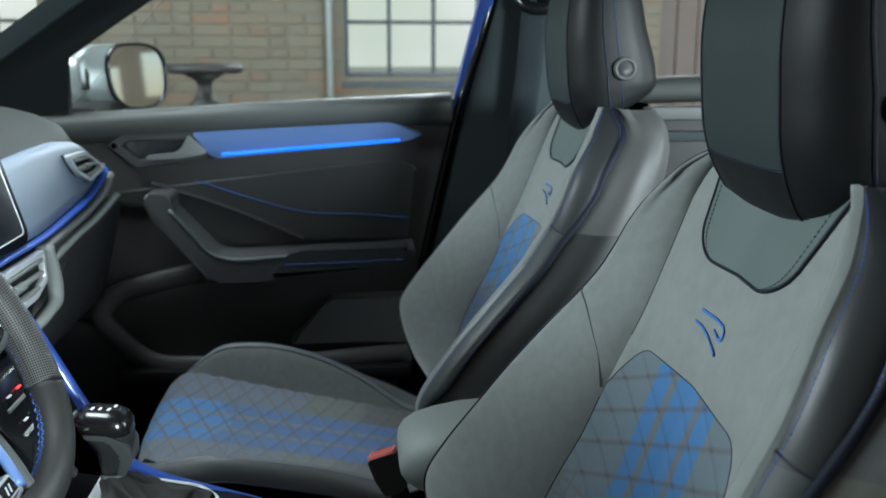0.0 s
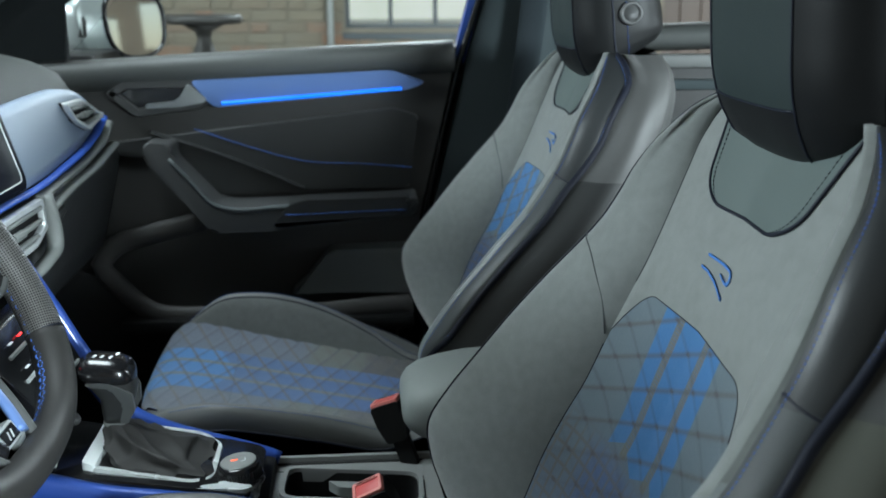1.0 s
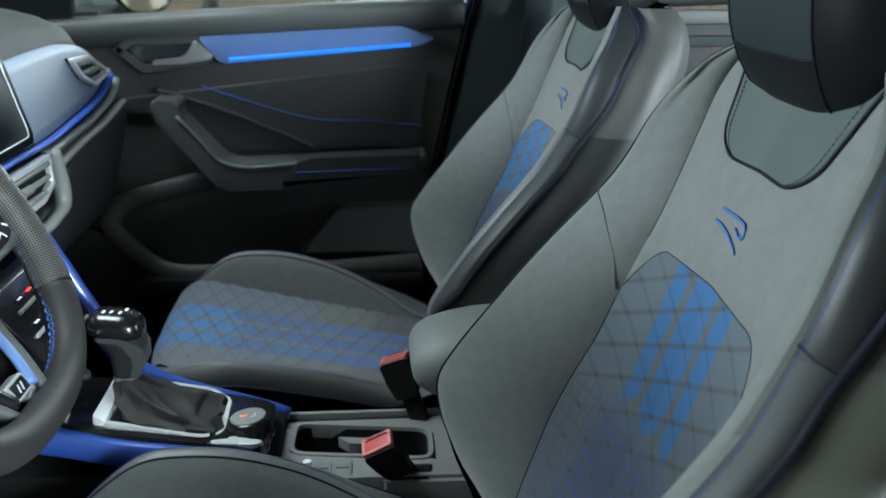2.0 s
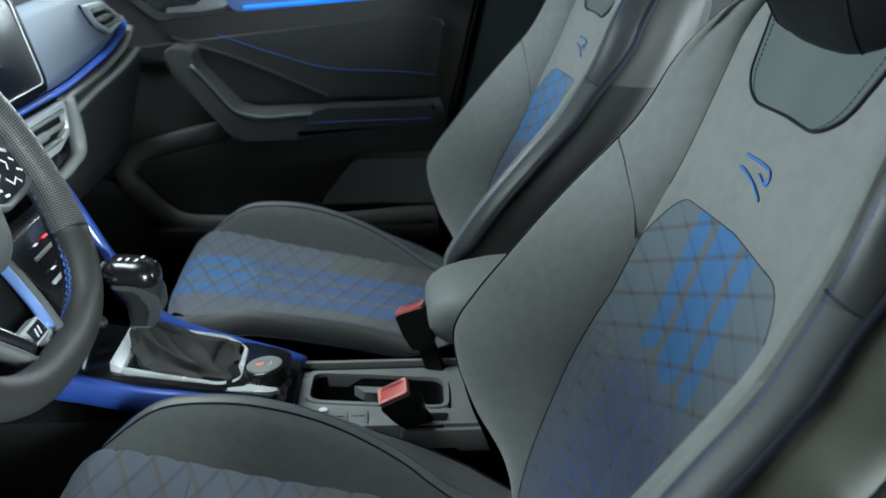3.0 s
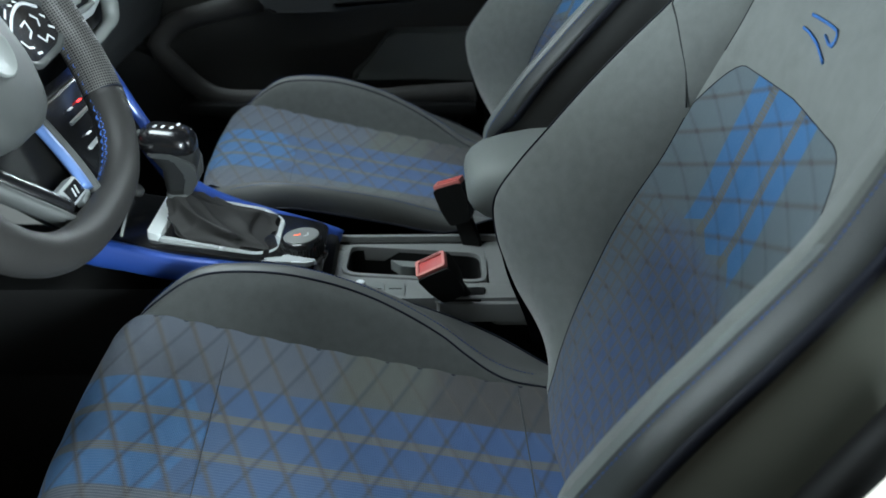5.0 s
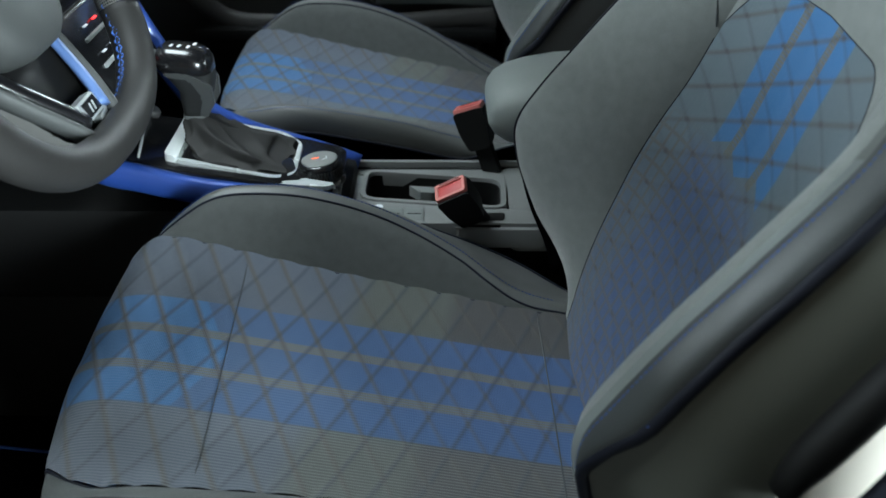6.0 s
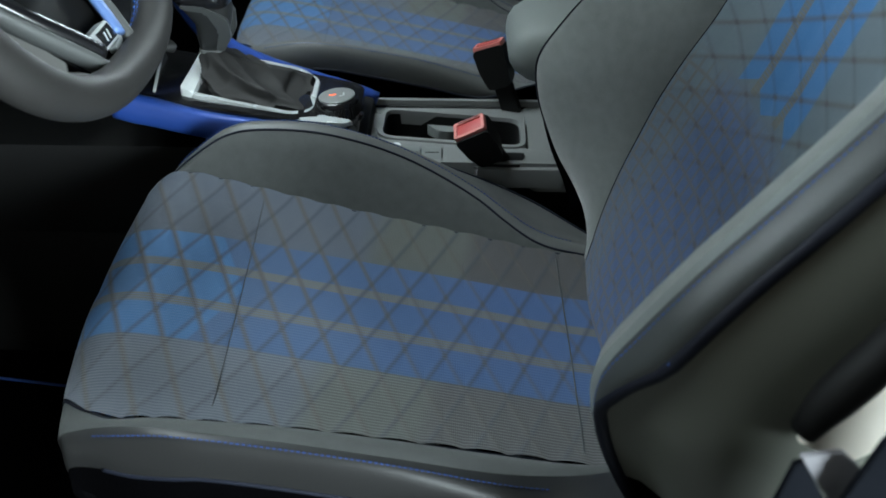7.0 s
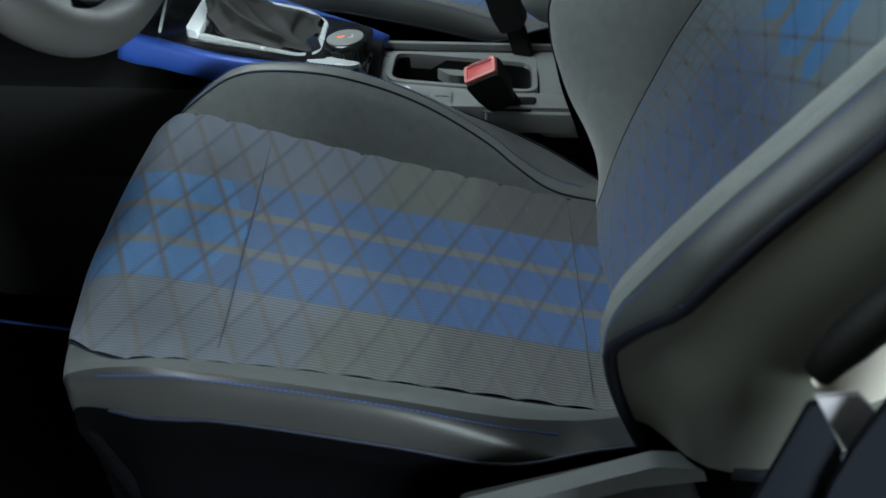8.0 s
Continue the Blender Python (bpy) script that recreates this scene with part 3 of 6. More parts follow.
C_MID = ((-0.634, 0.455), (-0.652, 0.540), (-0.648, 0.598), (-0.634, 0.630), (-0.603, 0.641), (-0.56, 0.637), (-0.51, 0.628), (-0.44, 0.614), (-0.36, 0.598), (-0.28, 0.582), (-0.22, 0.569), (-0.17, 0.561), (-0.10, 0.549))
C_RIDGE = ((0.172, 0.455), (0.186, 0.530), (0.197, 0.592), (0.208, 0.630), (0.220, 0.658), (0.228, 0.683), (0.231, 0.690), (0.232, 0.684), (0.230, 0.658), (0.210, 0.618), (0.171, 0.581), (0.163, 0.568), (0.163, 0.556))
C_OUT = ((0.180, 0.440), (0.196, 0.515), (0.209, 0.560), (0.225, 0.602), (0.242, 0.634), (0.251, 0.648), (0.254, 0.653), (0.255, 0.648), (0.255, 0.636), (0.253, 0.609), (0.246, 0.584), (0.230, 0.560), (0.205, 0.525))
C_SKEW = (-0.070, -0.070, -0.070, -0.065, -0.060, -0.050, -0.038, -0.030, -0.025, -0.020, -0.015, -0.010, 0.0)
C_BOW = (0.016, 0.016, 0.014, 0.012, 0.009, 0.005, 0.001, 0.0, 0.0, 0.0, 0.0, 0.0, 0.0)
C_FLAT = (0.158, 0.170, 0.178, 0.186, 0.187, 0.182, 0.176, 0.168, 0.163, 0.159, 0.156, 0.155, 0.155)
CK = tuple(range(13))
# the door side's bolster ends in a rolled tip: x of the insert's edge and its lift, then the ridge and the outer seam
D_EDGE = (-0.585, -0.608, -0.613, -0.592, -0.566, -0.539, -0.501, -0.435, -0.356, -0.277, -0.218, -0.168, -0.100)
D_LIFT = (0.030, 0.050, 0.040, 0.013, 0.003, 0.004, 0.004, 0.004, 0.004, 0.004, 0.004, 0.004, 0.004)
D_FLAT = (0.140, 0.152, 0.163, 0.176, 0.186, 0.182, 0.176, 0.168, 0.163, 0.159, 0.156, 0.155, 0.155)
D_RIDGE = ((0.190, 0.52, -0.580), (0.204, 0.615, -0.598), (0.212, 0.650, -0.598), (0.214, 0.661, -0.580), (0.219, 0.670, -0.553), (0.226, 0.677, -0.522), (0.231, 0.678, -0.490), (0.232, 0.671, -0.433), (0.231, 0.656, -0.355), (0.221, 0.631, -0.276), (0.202, 0.610, -0.217), (0.186, 0.600, -0.168), (0.180, 0.585, -0.10))
D_OUT = ((0.192, 0.490, -0.575), (0.208, 0.590, -0.594), (0.218, 0.624, -0.594), (0.226, 0.636, -0.572), (0.237, 0.640, -0.540), (0.242, 0.643, -0.510), (0.243, 0.644, -0.485), (0.243, 0.637, -0.438), (0.243, 0.621, -0.354), (0.243, 0.606, -0.276), (0.244, 0.624, -0.214), (0.245, 0.633, -0.170), (0.245, 0.635, -0.10))


def at_key(values, k):
    return float(spline(CK, values, k))


def cushion_section(k, side_=1):
    """Half of the cushion's outline: points (y, x, z) of the insert, bolster, edge band and side."""
    mx, mz = (at_key([p[i] for p in C_MID], k) for i in (0, 1))
    door = side_ < 0
    high, low = (D_RIDGE, D_OUT) if door else (C_RIDGE, C_OUT)
    ry, rz = (at_key([p[i] for p in high], k) for i in (0, 1))
    oy, oz = (at_key([p[i] for p in low], k) for i in (0, 1))
    fl, lift = at_key(D_FLAT if door else C_FLAT, k), at_key(D_LIFT, k) if door else 0.004
    bow, skew = at_key(C_BOW, k), at_key(C_SKEW, k)
    crest = (ry, rz)
    if not door:
        # the far bolster's seam lies inside its crest, and the leather rolls over beyond it
        roll = 0.015 * min(1.0, max(0.0, ry - fl) / 0.04)
        ry, rz = ry - roll, rz - roll * 0.30
    up = rz - mz - lift
    wide = max(ry - fl, 0.004)
    insert = curve([(0, mz), (fl * 0.6, mz + 0.001 + (lift - 0.004) * 0.30), (fl, mz + lift)], 15)
    bol = curve([(fl, mz + lift), (fl + wide * 0.36, mz + lift + up * 0.50), (fl + wide * 0.76, mz + lift + up * 0.90), (fl + wide, rz)], 13)
    band = curve([(fl + wide, rz), (crest[0] * 0.6 + (fl + wide) * 0.4, crest[1] * 0.85 + rz * 0.15 + 0.0012), (crest[0] + (oy - crest[0]) * 0.55, crest[1] + (oz - crest[1]) * 0.34), (oy, oz)], 11)
    if door:
        corner = (oy + 0.003, max(rz, oz) + 0.0005)
        band = np.array([((1 - q) ** 2 * ry + 2 * q * (1 - q) * corner[0] + q * q * oy, (1 - q) ** 2 * rz + 2 * q * (1 - q) * corner[1] + q * q * oz) for q in np.linspace(0, 1, 11)])
    side = curve([(oy, oz), (oy - 0.001, oz - 0.012), (oy - 0.030, max(oz - 0.07, 0.43)), (oy - 0.055, 0.42)], 9)
    if door:
        xe, xr, xo = at_key(D_EDGE, k), at_key([p[2] for p in D_RIDGE], k), at_key([p[2] for p in D_OUT], k)

        def bowed(line):
            return np.array([(-y, mx + (xe - mx) * (y / fl) ** 2 if y <= fl else float(np.interp(y, (fl, fl + wide, max(oy, fl + wide + 0.001)), (xe, xr, xo))), z) for y, z in line])
    else:
        def bowed(line):
            return np.array([(y, mx + bow * (y / 0.18) ** 2 + min(1.0, bow * 40) * max(0.0, y - 0.17) * 0.45 + skew * y, z) for y, z in line])
    return tuple(bowed(q) for q in (insert, bol, band, side))


def cushion_at(y, x, lift=0.0):
    """A point of the cushion's insert, by its own sections."""
    best = None
    for k in np.linspace(3.5, 12, 120):
        line = cushion_section(k, 1 if y >= 0 else -1)[0] * [1 if y >= 0 else -1, 1, 1]
        px, pz = (float(np.interp(abs(y), line[:, 0], line[:, c])) for c in (1, 2))
        if best is None or abs(px - x) < best[0]:
            best = (abs(px - x), pz)
    return (x, y, best[1] + 0.002 + lift)


def seat_cushion(parent):
    ks = np.linspace(0, 12, 145)
    secs = [cushion_section(k) for k in ks]
    rows, uvs = [], []
    mids = [s[0][0] for s in secs]
    arc = np.concatenate([[0], np.cumsum([np.linalg.norm(b[1:] - a[1:]) for a, b in zip(mids, mids[1:])])])
    at = float(np.interp(6.0, ks, arc))
    twin = {s: [cushion_section(k, s) for k in ks] for s in (-1, 1)}
    for s, o, a in zip(secs, twin[-1], arc):
        line = np.concatenate([o[0][::-1], s[0][1:]])
        # the quilted cloth swells a little over its side seams
        lobe = 0.0032 * abs(math.sin(math.pi * a / 0.037)) ** 0.7
        rows.append([(x, y, z + 0.002 + lobe * max(0.0, (abs(j - 14) - 12) / 2)) for j, (y, x, z) in enumerate(line)])
        uvs.append([(y, -0.51 + (a - at) + (x - line[14][1])) for y, x, z in line])
    sheet("cloth_insert", rows, TARTAN, parent, "blue and grey quilted tartan cloth insert", uvs)
    for s in (-1, 1):
        for name, zone, mat, lab in (("bolster", 1, SUEDE_DARK, "charcoal suede side bolster"), ("edge_band", 2, LEATHER_SEAT_SHADED if s < 0 else LEATHER_SEAT_LIT, "grey brown leather edge band, its light painted in"), ("side_panel", 3, CARPET, "black cloth side panel")):
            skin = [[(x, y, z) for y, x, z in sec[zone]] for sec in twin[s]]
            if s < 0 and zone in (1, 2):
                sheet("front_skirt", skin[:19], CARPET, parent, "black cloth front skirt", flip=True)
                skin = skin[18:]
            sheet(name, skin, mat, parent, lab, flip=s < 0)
        if s > 0:
            cord("piping", [(sec[2][0][1], sec[2][0][0], sec[2][0][2] + 0.0005) for sec in twin[s][24:]], 0.0014, PIPE, parent, "dark piping")
        cord("piping", [(sec[2][-1][1], sec[2][-1][0], sec[2][-1][2]) for sec in twin[s][(0 if s > 0 else 40):]], 0.0018, PIPE, parent, "dark piping")
        cord("seam", [(sec[1][0][1], sec[1][0][0], sec[1][0][2] + 0.001) for sec in twin[s]], 0.0022 if s > 0 else 0.0012, PIPE, parent)
        stitches("stitching", [(sec[2][2][1], sec[2][2][0] + 0.0014 * s, sec[2][2][2] + 0.0010) for sec in twin[s][40:(116 if s < 0 else 132)]], BLUE_THREAD, parent, label="blue top stitching")
    # cross seams of the insert
    cord("seam", [cushion_at(y, -0.201 + 0.002 * math.cos(9 * y), 0.0002) for y in np.linspace(-0.155, 0.155, 24)], 0.0008, SEAM, parent)
    cord("seam", [cushion_at(y, -0.506 - 0.04 * y, 0.0008) for y in np.linspace(-0.178, 0.174, 28)], 0.0004, SEAM, parent)
    part("underside", box(-0.56, -0.10, -0.200, 0.200, 0.40, 0.50, 0.02), CARPET, parent, "black plastic seat pan")


def headrest(parent):
    zs = (1.096, 1.104, 1.122, 1.150, 1.200, 1.250, 1.300, 1.335, 1.355, 1.362)
    front = (0.052, 0.036, 0.022, 0.011, 0.004, 0.002, 0.008, 0.020, 0.038, 0.055)
    rear = (0.100, 0.127, 0.141, 0.145, 0.142, 0.127, 0.115, 0.105, 0.095, 0.083)
    half = (0.080, 0.105, 0.117, 0.123, 0.126, 0.126, 0.122, 0.114, 0.100, 0.085)
    n = 56
    rows = []
    for z in np.linspace(0, 1, 40):
        h = zs[0] + (zs[-1] - zs[0]) * z
        f, r, w = (float(spline(zs, v, h)) for v in (front, rear, half))
        row = []
        for i in range(n + 1):
            a = 2 * math.pi * i / n
            c, s = math.cos(a), math.sin(a)
            y = w * math.copysign(abs(s) ** 0.55, s)
            x = (f + r) / 2 - (r - f) / 2 * math.copysign(abs(c) ** 0.62, c)
            drop = 0.016 * max(0.0, 1 - z * 3) * abs(y / w) ** 3
            row.append((x, y, h + drop + 0.045 * max(0.0, 1 - z * 3) * max(0.0, (x - 0.06) / 0.06)))
        rows.append(row)
    rows = np.array(rows)
    k = 4
    body = list(range(k, n - k + 1))
    pad = list(range(n - k, n + 1)) + list(range(1, k + 1))
    ob = sheet("body", rows[:, body], HEAD_LEATHER, parent, "black leather headrest body", flip=True)
    sheet("chin", rows[:8, pad], HEAD_LEATHER, parent, "black leather under the pad", flip=True)
    sheet("front_pad", rows[7:, pad], HEAD_PAD, parent, "slate grey leather front pad", flip=True)
    for row, i in ((rows[-1], 1), (rows[0], -1)):
        raw("top_cap" if i > 0 else "base_cap", row[:-1], [tuple(range(n))[::-i]], LEATHER, parent)
    for i in (k, n - k):
        cord("seam", rows[:, i] * 1.0 + [-0.0003, 0, 0], 0.0013, PIPE, parent)
    low = 7
    cord("seam", rows[low, pad] + [-0.0004, 0, 0], 0.0012, PIPE, parent)
    for i, s in ((13, 1), (n - 13, -1)):
        cord("seam", rows[2:, i] + [0, 0.0003 * s, 0], 0.0014, PIPE, parent)
        stitches("stitching", rows[2:, i + (1 if s > 0 else -1)] + [0.001, 0.0008 * s, 0], BLUE_THREAD, parent, label="blue top stitching", up=(0, 1, 0))
    for s in (-1, 1):
        tilt = pose(0.080, s * 0.1262, 1.197, -90 * s, 0, 0)
        part("release_button", moved(lathe([(0.0165, -0.004), (0.0165, 0.004), (0.0145, 0.0065), (0.0115, 0.0055), (0.0112, 0.0025), (0.0105, 0.004), (0.0, 0.0046)], 28), tilt), PLASTIC_GREY, parent, "round black release button", True)
        part("post", moved(lathe([(0.006, 0.0), (0.006, 0.06)], 14), pose(0.082, s * 0.062, 1.09)), CHROME, parent, "chrome headrest post", True)


def front_seat():
    seat = thing("front_seat", label="sports seat in grey suede, slate leather and blue tartan", category="car seat", group="front seats")
    back = thing("backrest")
    back.parent = seat
    seat_back(back)
    base = thing("cushion")
    base.parent = seat
    seat_cushion(base)
    rest = thing("headrest", label="black leather headrest with blue stitching")
    rest.parent = seat
    headrest(rest)
    for s in (-1, 1):
        part("seat_rail", box(-0.62, -0.02, s * 0.20 - 0.022, s * 0.20 + 0.022, 0.306, 0.41, 0.006), PLASTIC, seat, "black seat rail on the floor")
    return seat


TARTAN, TARTAN_BACK = tartan("tartan_cushion_cloth"), tartan("tartan_back_cloth", True)
driver_seat = front_seat()
passenger_seat = copy_thing(driver_seat, pose(0, 0.72, 0))
# the passenger's cloth is cut with its blue field nearer the door
for ob in passenger_seat.children_recursive:
    if ob.data and TARTAN_BACK in list(ob.data.materials):
        ob.data = ob.data.copy()
        ob.data.materials[0] = tartan("tartan_passenger_back_cloth", True, 0.082)
    # its inner edge band takes the lit copy of the same leather
    if ob.data and LEATHER_SEAT_SHADED in list(ob.data.materials):
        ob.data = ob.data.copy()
        ob.data.materials[0] = LEATHER_SEAT_LIT
    # same panel leather in black: the shade over this seat is painted
    if ob.data and SIDE_LEATHER_LIT in list(ob.data.materials):
        ob.data = ob.data.copy()
        ob.data.materials[0] = LEATHER


# ---- the hall ----
def wall_with_holes(name, x0, x1, z0, z1, holes, place, material, label):
    """A thick wall in strips round its openings; place(a, d, z) turns plan into world, d through the wall."""
    bm = bmesh.new()
    cuts = sorted({x0, x1, *[h[0] for h in holes], *[h[1] for h in holes]})
    for a, b in zip(cuts, cuts[1:]):
        gaps = sorted([(h[2], h[3]) for h in holes if h[0] < (a + b) / 2 < h[1]])
        lo = z0
        for g0, g1 in [*gaps, (z1, z1)]:
            if g0 - lo > 1e-4:
                vs = [bm.verts.new(place(p, d, q)) for p, d, q in ((a, 0, lo), (b, 0, lo), (b, 0, g0), (a, 0, g0), (a, 0.35, lo), (b, 0.35, lo), (b, 0.35, g0), (a, 0.35, g0))]
                for f in ((0, 1, 2, 3), (7, 6, 5, 4), (0, 4, 5, 1), (1, 5, 6, 2), (2, 6, 7, 3), (3, 7, 4, 0)):
                    bm.faces.new([vs[i] for i in f])
            lo = g1
    bmesh.ops.remove_doubles(bm, verts=bm.verts, dist=1e-5)
    return tagged(part(name, bm, material), label, "wall", kind="structure")


WIN_A, WIN_B, DOOR_H = (-3.99, -2.43, 0.95, 3.2), (-0.40, 1.16, 0.95, 3.2), (1.82, 3.2, 0.0, 2.6)
north = wall_with_holes("wall_north", -8, 8, 0, 5.4, [WIN_A, WIN_B, DOOR_H], lambda a, d, z: (a, 6.0 + d, z), MORTAR, "old weathered brick hall wall with steel windows")
wall_with_holes("wall_south", -8, 8, 0, 5.4, [(2.7, 6.9, 1.0, 3.4)], lambda a, d, z: (a, -6.0 - d, z), DARK_BRICK, "unseen dark brick hall wall with an added window opening")
wall_with_holes("wall_west", -6.35, 6.35, 0, 5.4, [(-1.9, 3.1, 2.65, 4.35)], lambda a, d, z: (-8.0 - d, a, z), DARK_BRICK, "unseen dark brick hall wall with an added window opening")
wall_with_holes("wall_east", -6.35, 6.35, 0, 5.4, [(-4.4, -2.8, 0.4, 3.4), (-0.9, 0.5, 0.4, 3.4), (1.17, 1.29, 1.05, 1.60), (1.54, 1.76, 1.25, 1.74), (2.3, 4.0, 0.4, 3.4)], lambda a, d, z: (8.0 + d, a, z), DARK_BRICK, "dark brick plastered hall wall with tall windows")
tagged(part("floor", box(-8.3, 8.3, -6.3, 6.3, -0.2, 0.0, 0), CONCRETE), "worn grey concrete hall floor", "floor", kind="structure")
tagged(part("ceiling", box(-8.3, 8.3, -6.3, 6.3, 5.4, 5.6, 0), PLASTER), "plain pale hall ceiling", "ceiling", kind="structure")
GRASS = surface("pale_gravel", (0.66, 0.62, 0.50), 0.95, vary=0.25, scale=0.4)
tagged(part("ground", box(-900, 900, -900, 900, -0.5, -0.25, 0), GRASS), "pale gravel yard outside the hall", "ground", kind="structure")


# emission on a far sheet stands in for the daylit haze outside
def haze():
    m = glowing("glowing_haze", (0.86, 0.83, 0.72), 0.62)
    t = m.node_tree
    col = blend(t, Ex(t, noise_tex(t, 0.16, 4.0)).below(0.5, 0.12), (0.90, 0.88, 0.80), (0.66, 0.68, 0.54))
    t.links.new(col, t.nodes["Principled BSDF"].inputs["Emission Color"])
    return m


tagged(part("backdrop", box(-70, 70, 45, 45.4, -0.25, 17, 0), haze()), "glowing sheet painted as pale hazy trees and sky far outside", "backdrop", kind="structure")


def steel_window(name, x0, x1, z0, z1, cols, rows):
    win = thing(name, ((x0 + x1) / 2, 6.12, z0), label="dark steel factory window with many panes", category="window", kind="structure")
    ox, oz = -(x0 + x1) / 2, -z0
    for k in range(cols + 1):
        x = x0 + (x1 - x0) * k / cols + ox
        w = 0.028 if k in (0, cols) else 0.014
        part("glazing_bar" if 0 < k < cols else "window_frame", box(x - w, x + w, -0.03, 0.03, 0, z1 - z0, 0.004, 1), STEEL, win)
    for k in range(rows + 1):
        z = (z1 - z0) * k / rows
        w = 0.028 if k in (0, rows) else 0.014
        part("glazing_bar" if 0 < k < rows else "window_frame", box(x0 + ox, x1 + ox, -0.026, 0.026, z - w, z + w, 0.004, 1), STEEL, win)
    part("window_sill", box(x0 + ox - 0.02, x1 + ox + 0.02, -0.135, 0.2, -0.075, -0.028, 0.006, 1), STEEL, win, "dark steel window sill")
    for c in range(cols):
        for r in range(rows):
            pw, ph = (x1 - x0) / cols, (z1 - z0) / rows
            pane = part("pane", box(x0 + ox + pw * c + 0.012, x0 + ox + pw * (c + 1) - 0.012, -0.002, 0.002, ph * r + 0.012, ph * (r + 1) - 0.012, 0), GLASS, win, "clear window pane")
            pane.visible_shadow = False
    return win


steel_window("window_1", *WIN_A, 5, 6)
steel_window("window_2", *WIN_B, 5, 6)


def hall_door():
    d = thing("door_1", (2.51, 6.10, 0), label="closed brown boarded wooden hall door", category="door", kind="structure")
    for i in range(9):
        part("plank", box(-0.69 + i * 0.1533, -0.69 + i * 0.1533 + 0.148, 0, 0.04, 0.01, 2.6, 0.004, 1), WOOD, d)
    return d


hall_door()
conduit = tagged(part("wall_pipe", moved(lathe([(0.022, 0.0), (0.022, 5.38)], 14), pose(-0.50, 5.95, 0.0)), PIPE_METAL, None, "", True), "grey vertical pipe on the brick wall", "pipe")


def pedestal_table():
    t = thing("pedestal_table", (-1.12, 4.5, 0), label="dark cast-iron pedestal table on the hall floor", category="table")
    part("tabletop", moved(lathe([(0.19, 1.040), (0.205, 1.050), (0.205, 1.075), (0.195, 1.085), (0.0, 1.085)], 30), pose(0, 0, 0)), IRON, t, "", True)
    part("column", lathe([(0.10, 0.86), (0.055, 0.90), (0.035, 0.96), (0.045, 1.0), (0.12, 1.04)], 24), IRON, t, "", True)
    part("base", lathe([(0.26, 0.0), (0.26, 0.03), (0.16, 0.10), (0.12, 0.4), (0.11, 0.75), (0.17, 0.84), (0.10, 0.87)], 24), IRON, t, "", True)


pedestal_table()


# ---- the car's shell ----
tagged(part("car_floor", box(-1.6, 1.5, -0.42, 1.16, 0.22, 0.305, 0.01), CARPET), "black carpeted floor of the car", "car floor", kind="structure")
tagged(part("car_roof", box(-0.60, 1.6, -0.50, 1.20, 1.47, 1.53, 0.03), PLASTIC_GREY), "headlining and roof of the car", "car roof", kind="structure")
tagged(part("car_tailgate", box(1.5, 1.58, -0.5, 1.2, 0.3, 1.0, 0.02), PLASTIC), "dark rear end of the car", "tailgate", kind="structure")
tagged(part("car_side", box(0.24, 1.55, -0.50, -0.44, 0.25, 1.125, 0.02), PLASTIC), "dark closed side of the car behind the driver", "car side", kind="structure")
tagged(part("car_side_pillar", box(0.04, 0.34, -0.50, -0.44, 0.94, 1.47, 0.01), PLASTIC), "dark centre pillar on the driver side", "car pillar", kind="structure")
tagged(part("firewall", box(-1.62, -1.54, -0.5, 1.2, 0.3, 1.02, 0.02), PLASTIC), "dark bulkhead ahead of the footwell", "bulkhead", kind="structure")


def on_door(x, z, d):
    return (x, 1.100 - d, z)


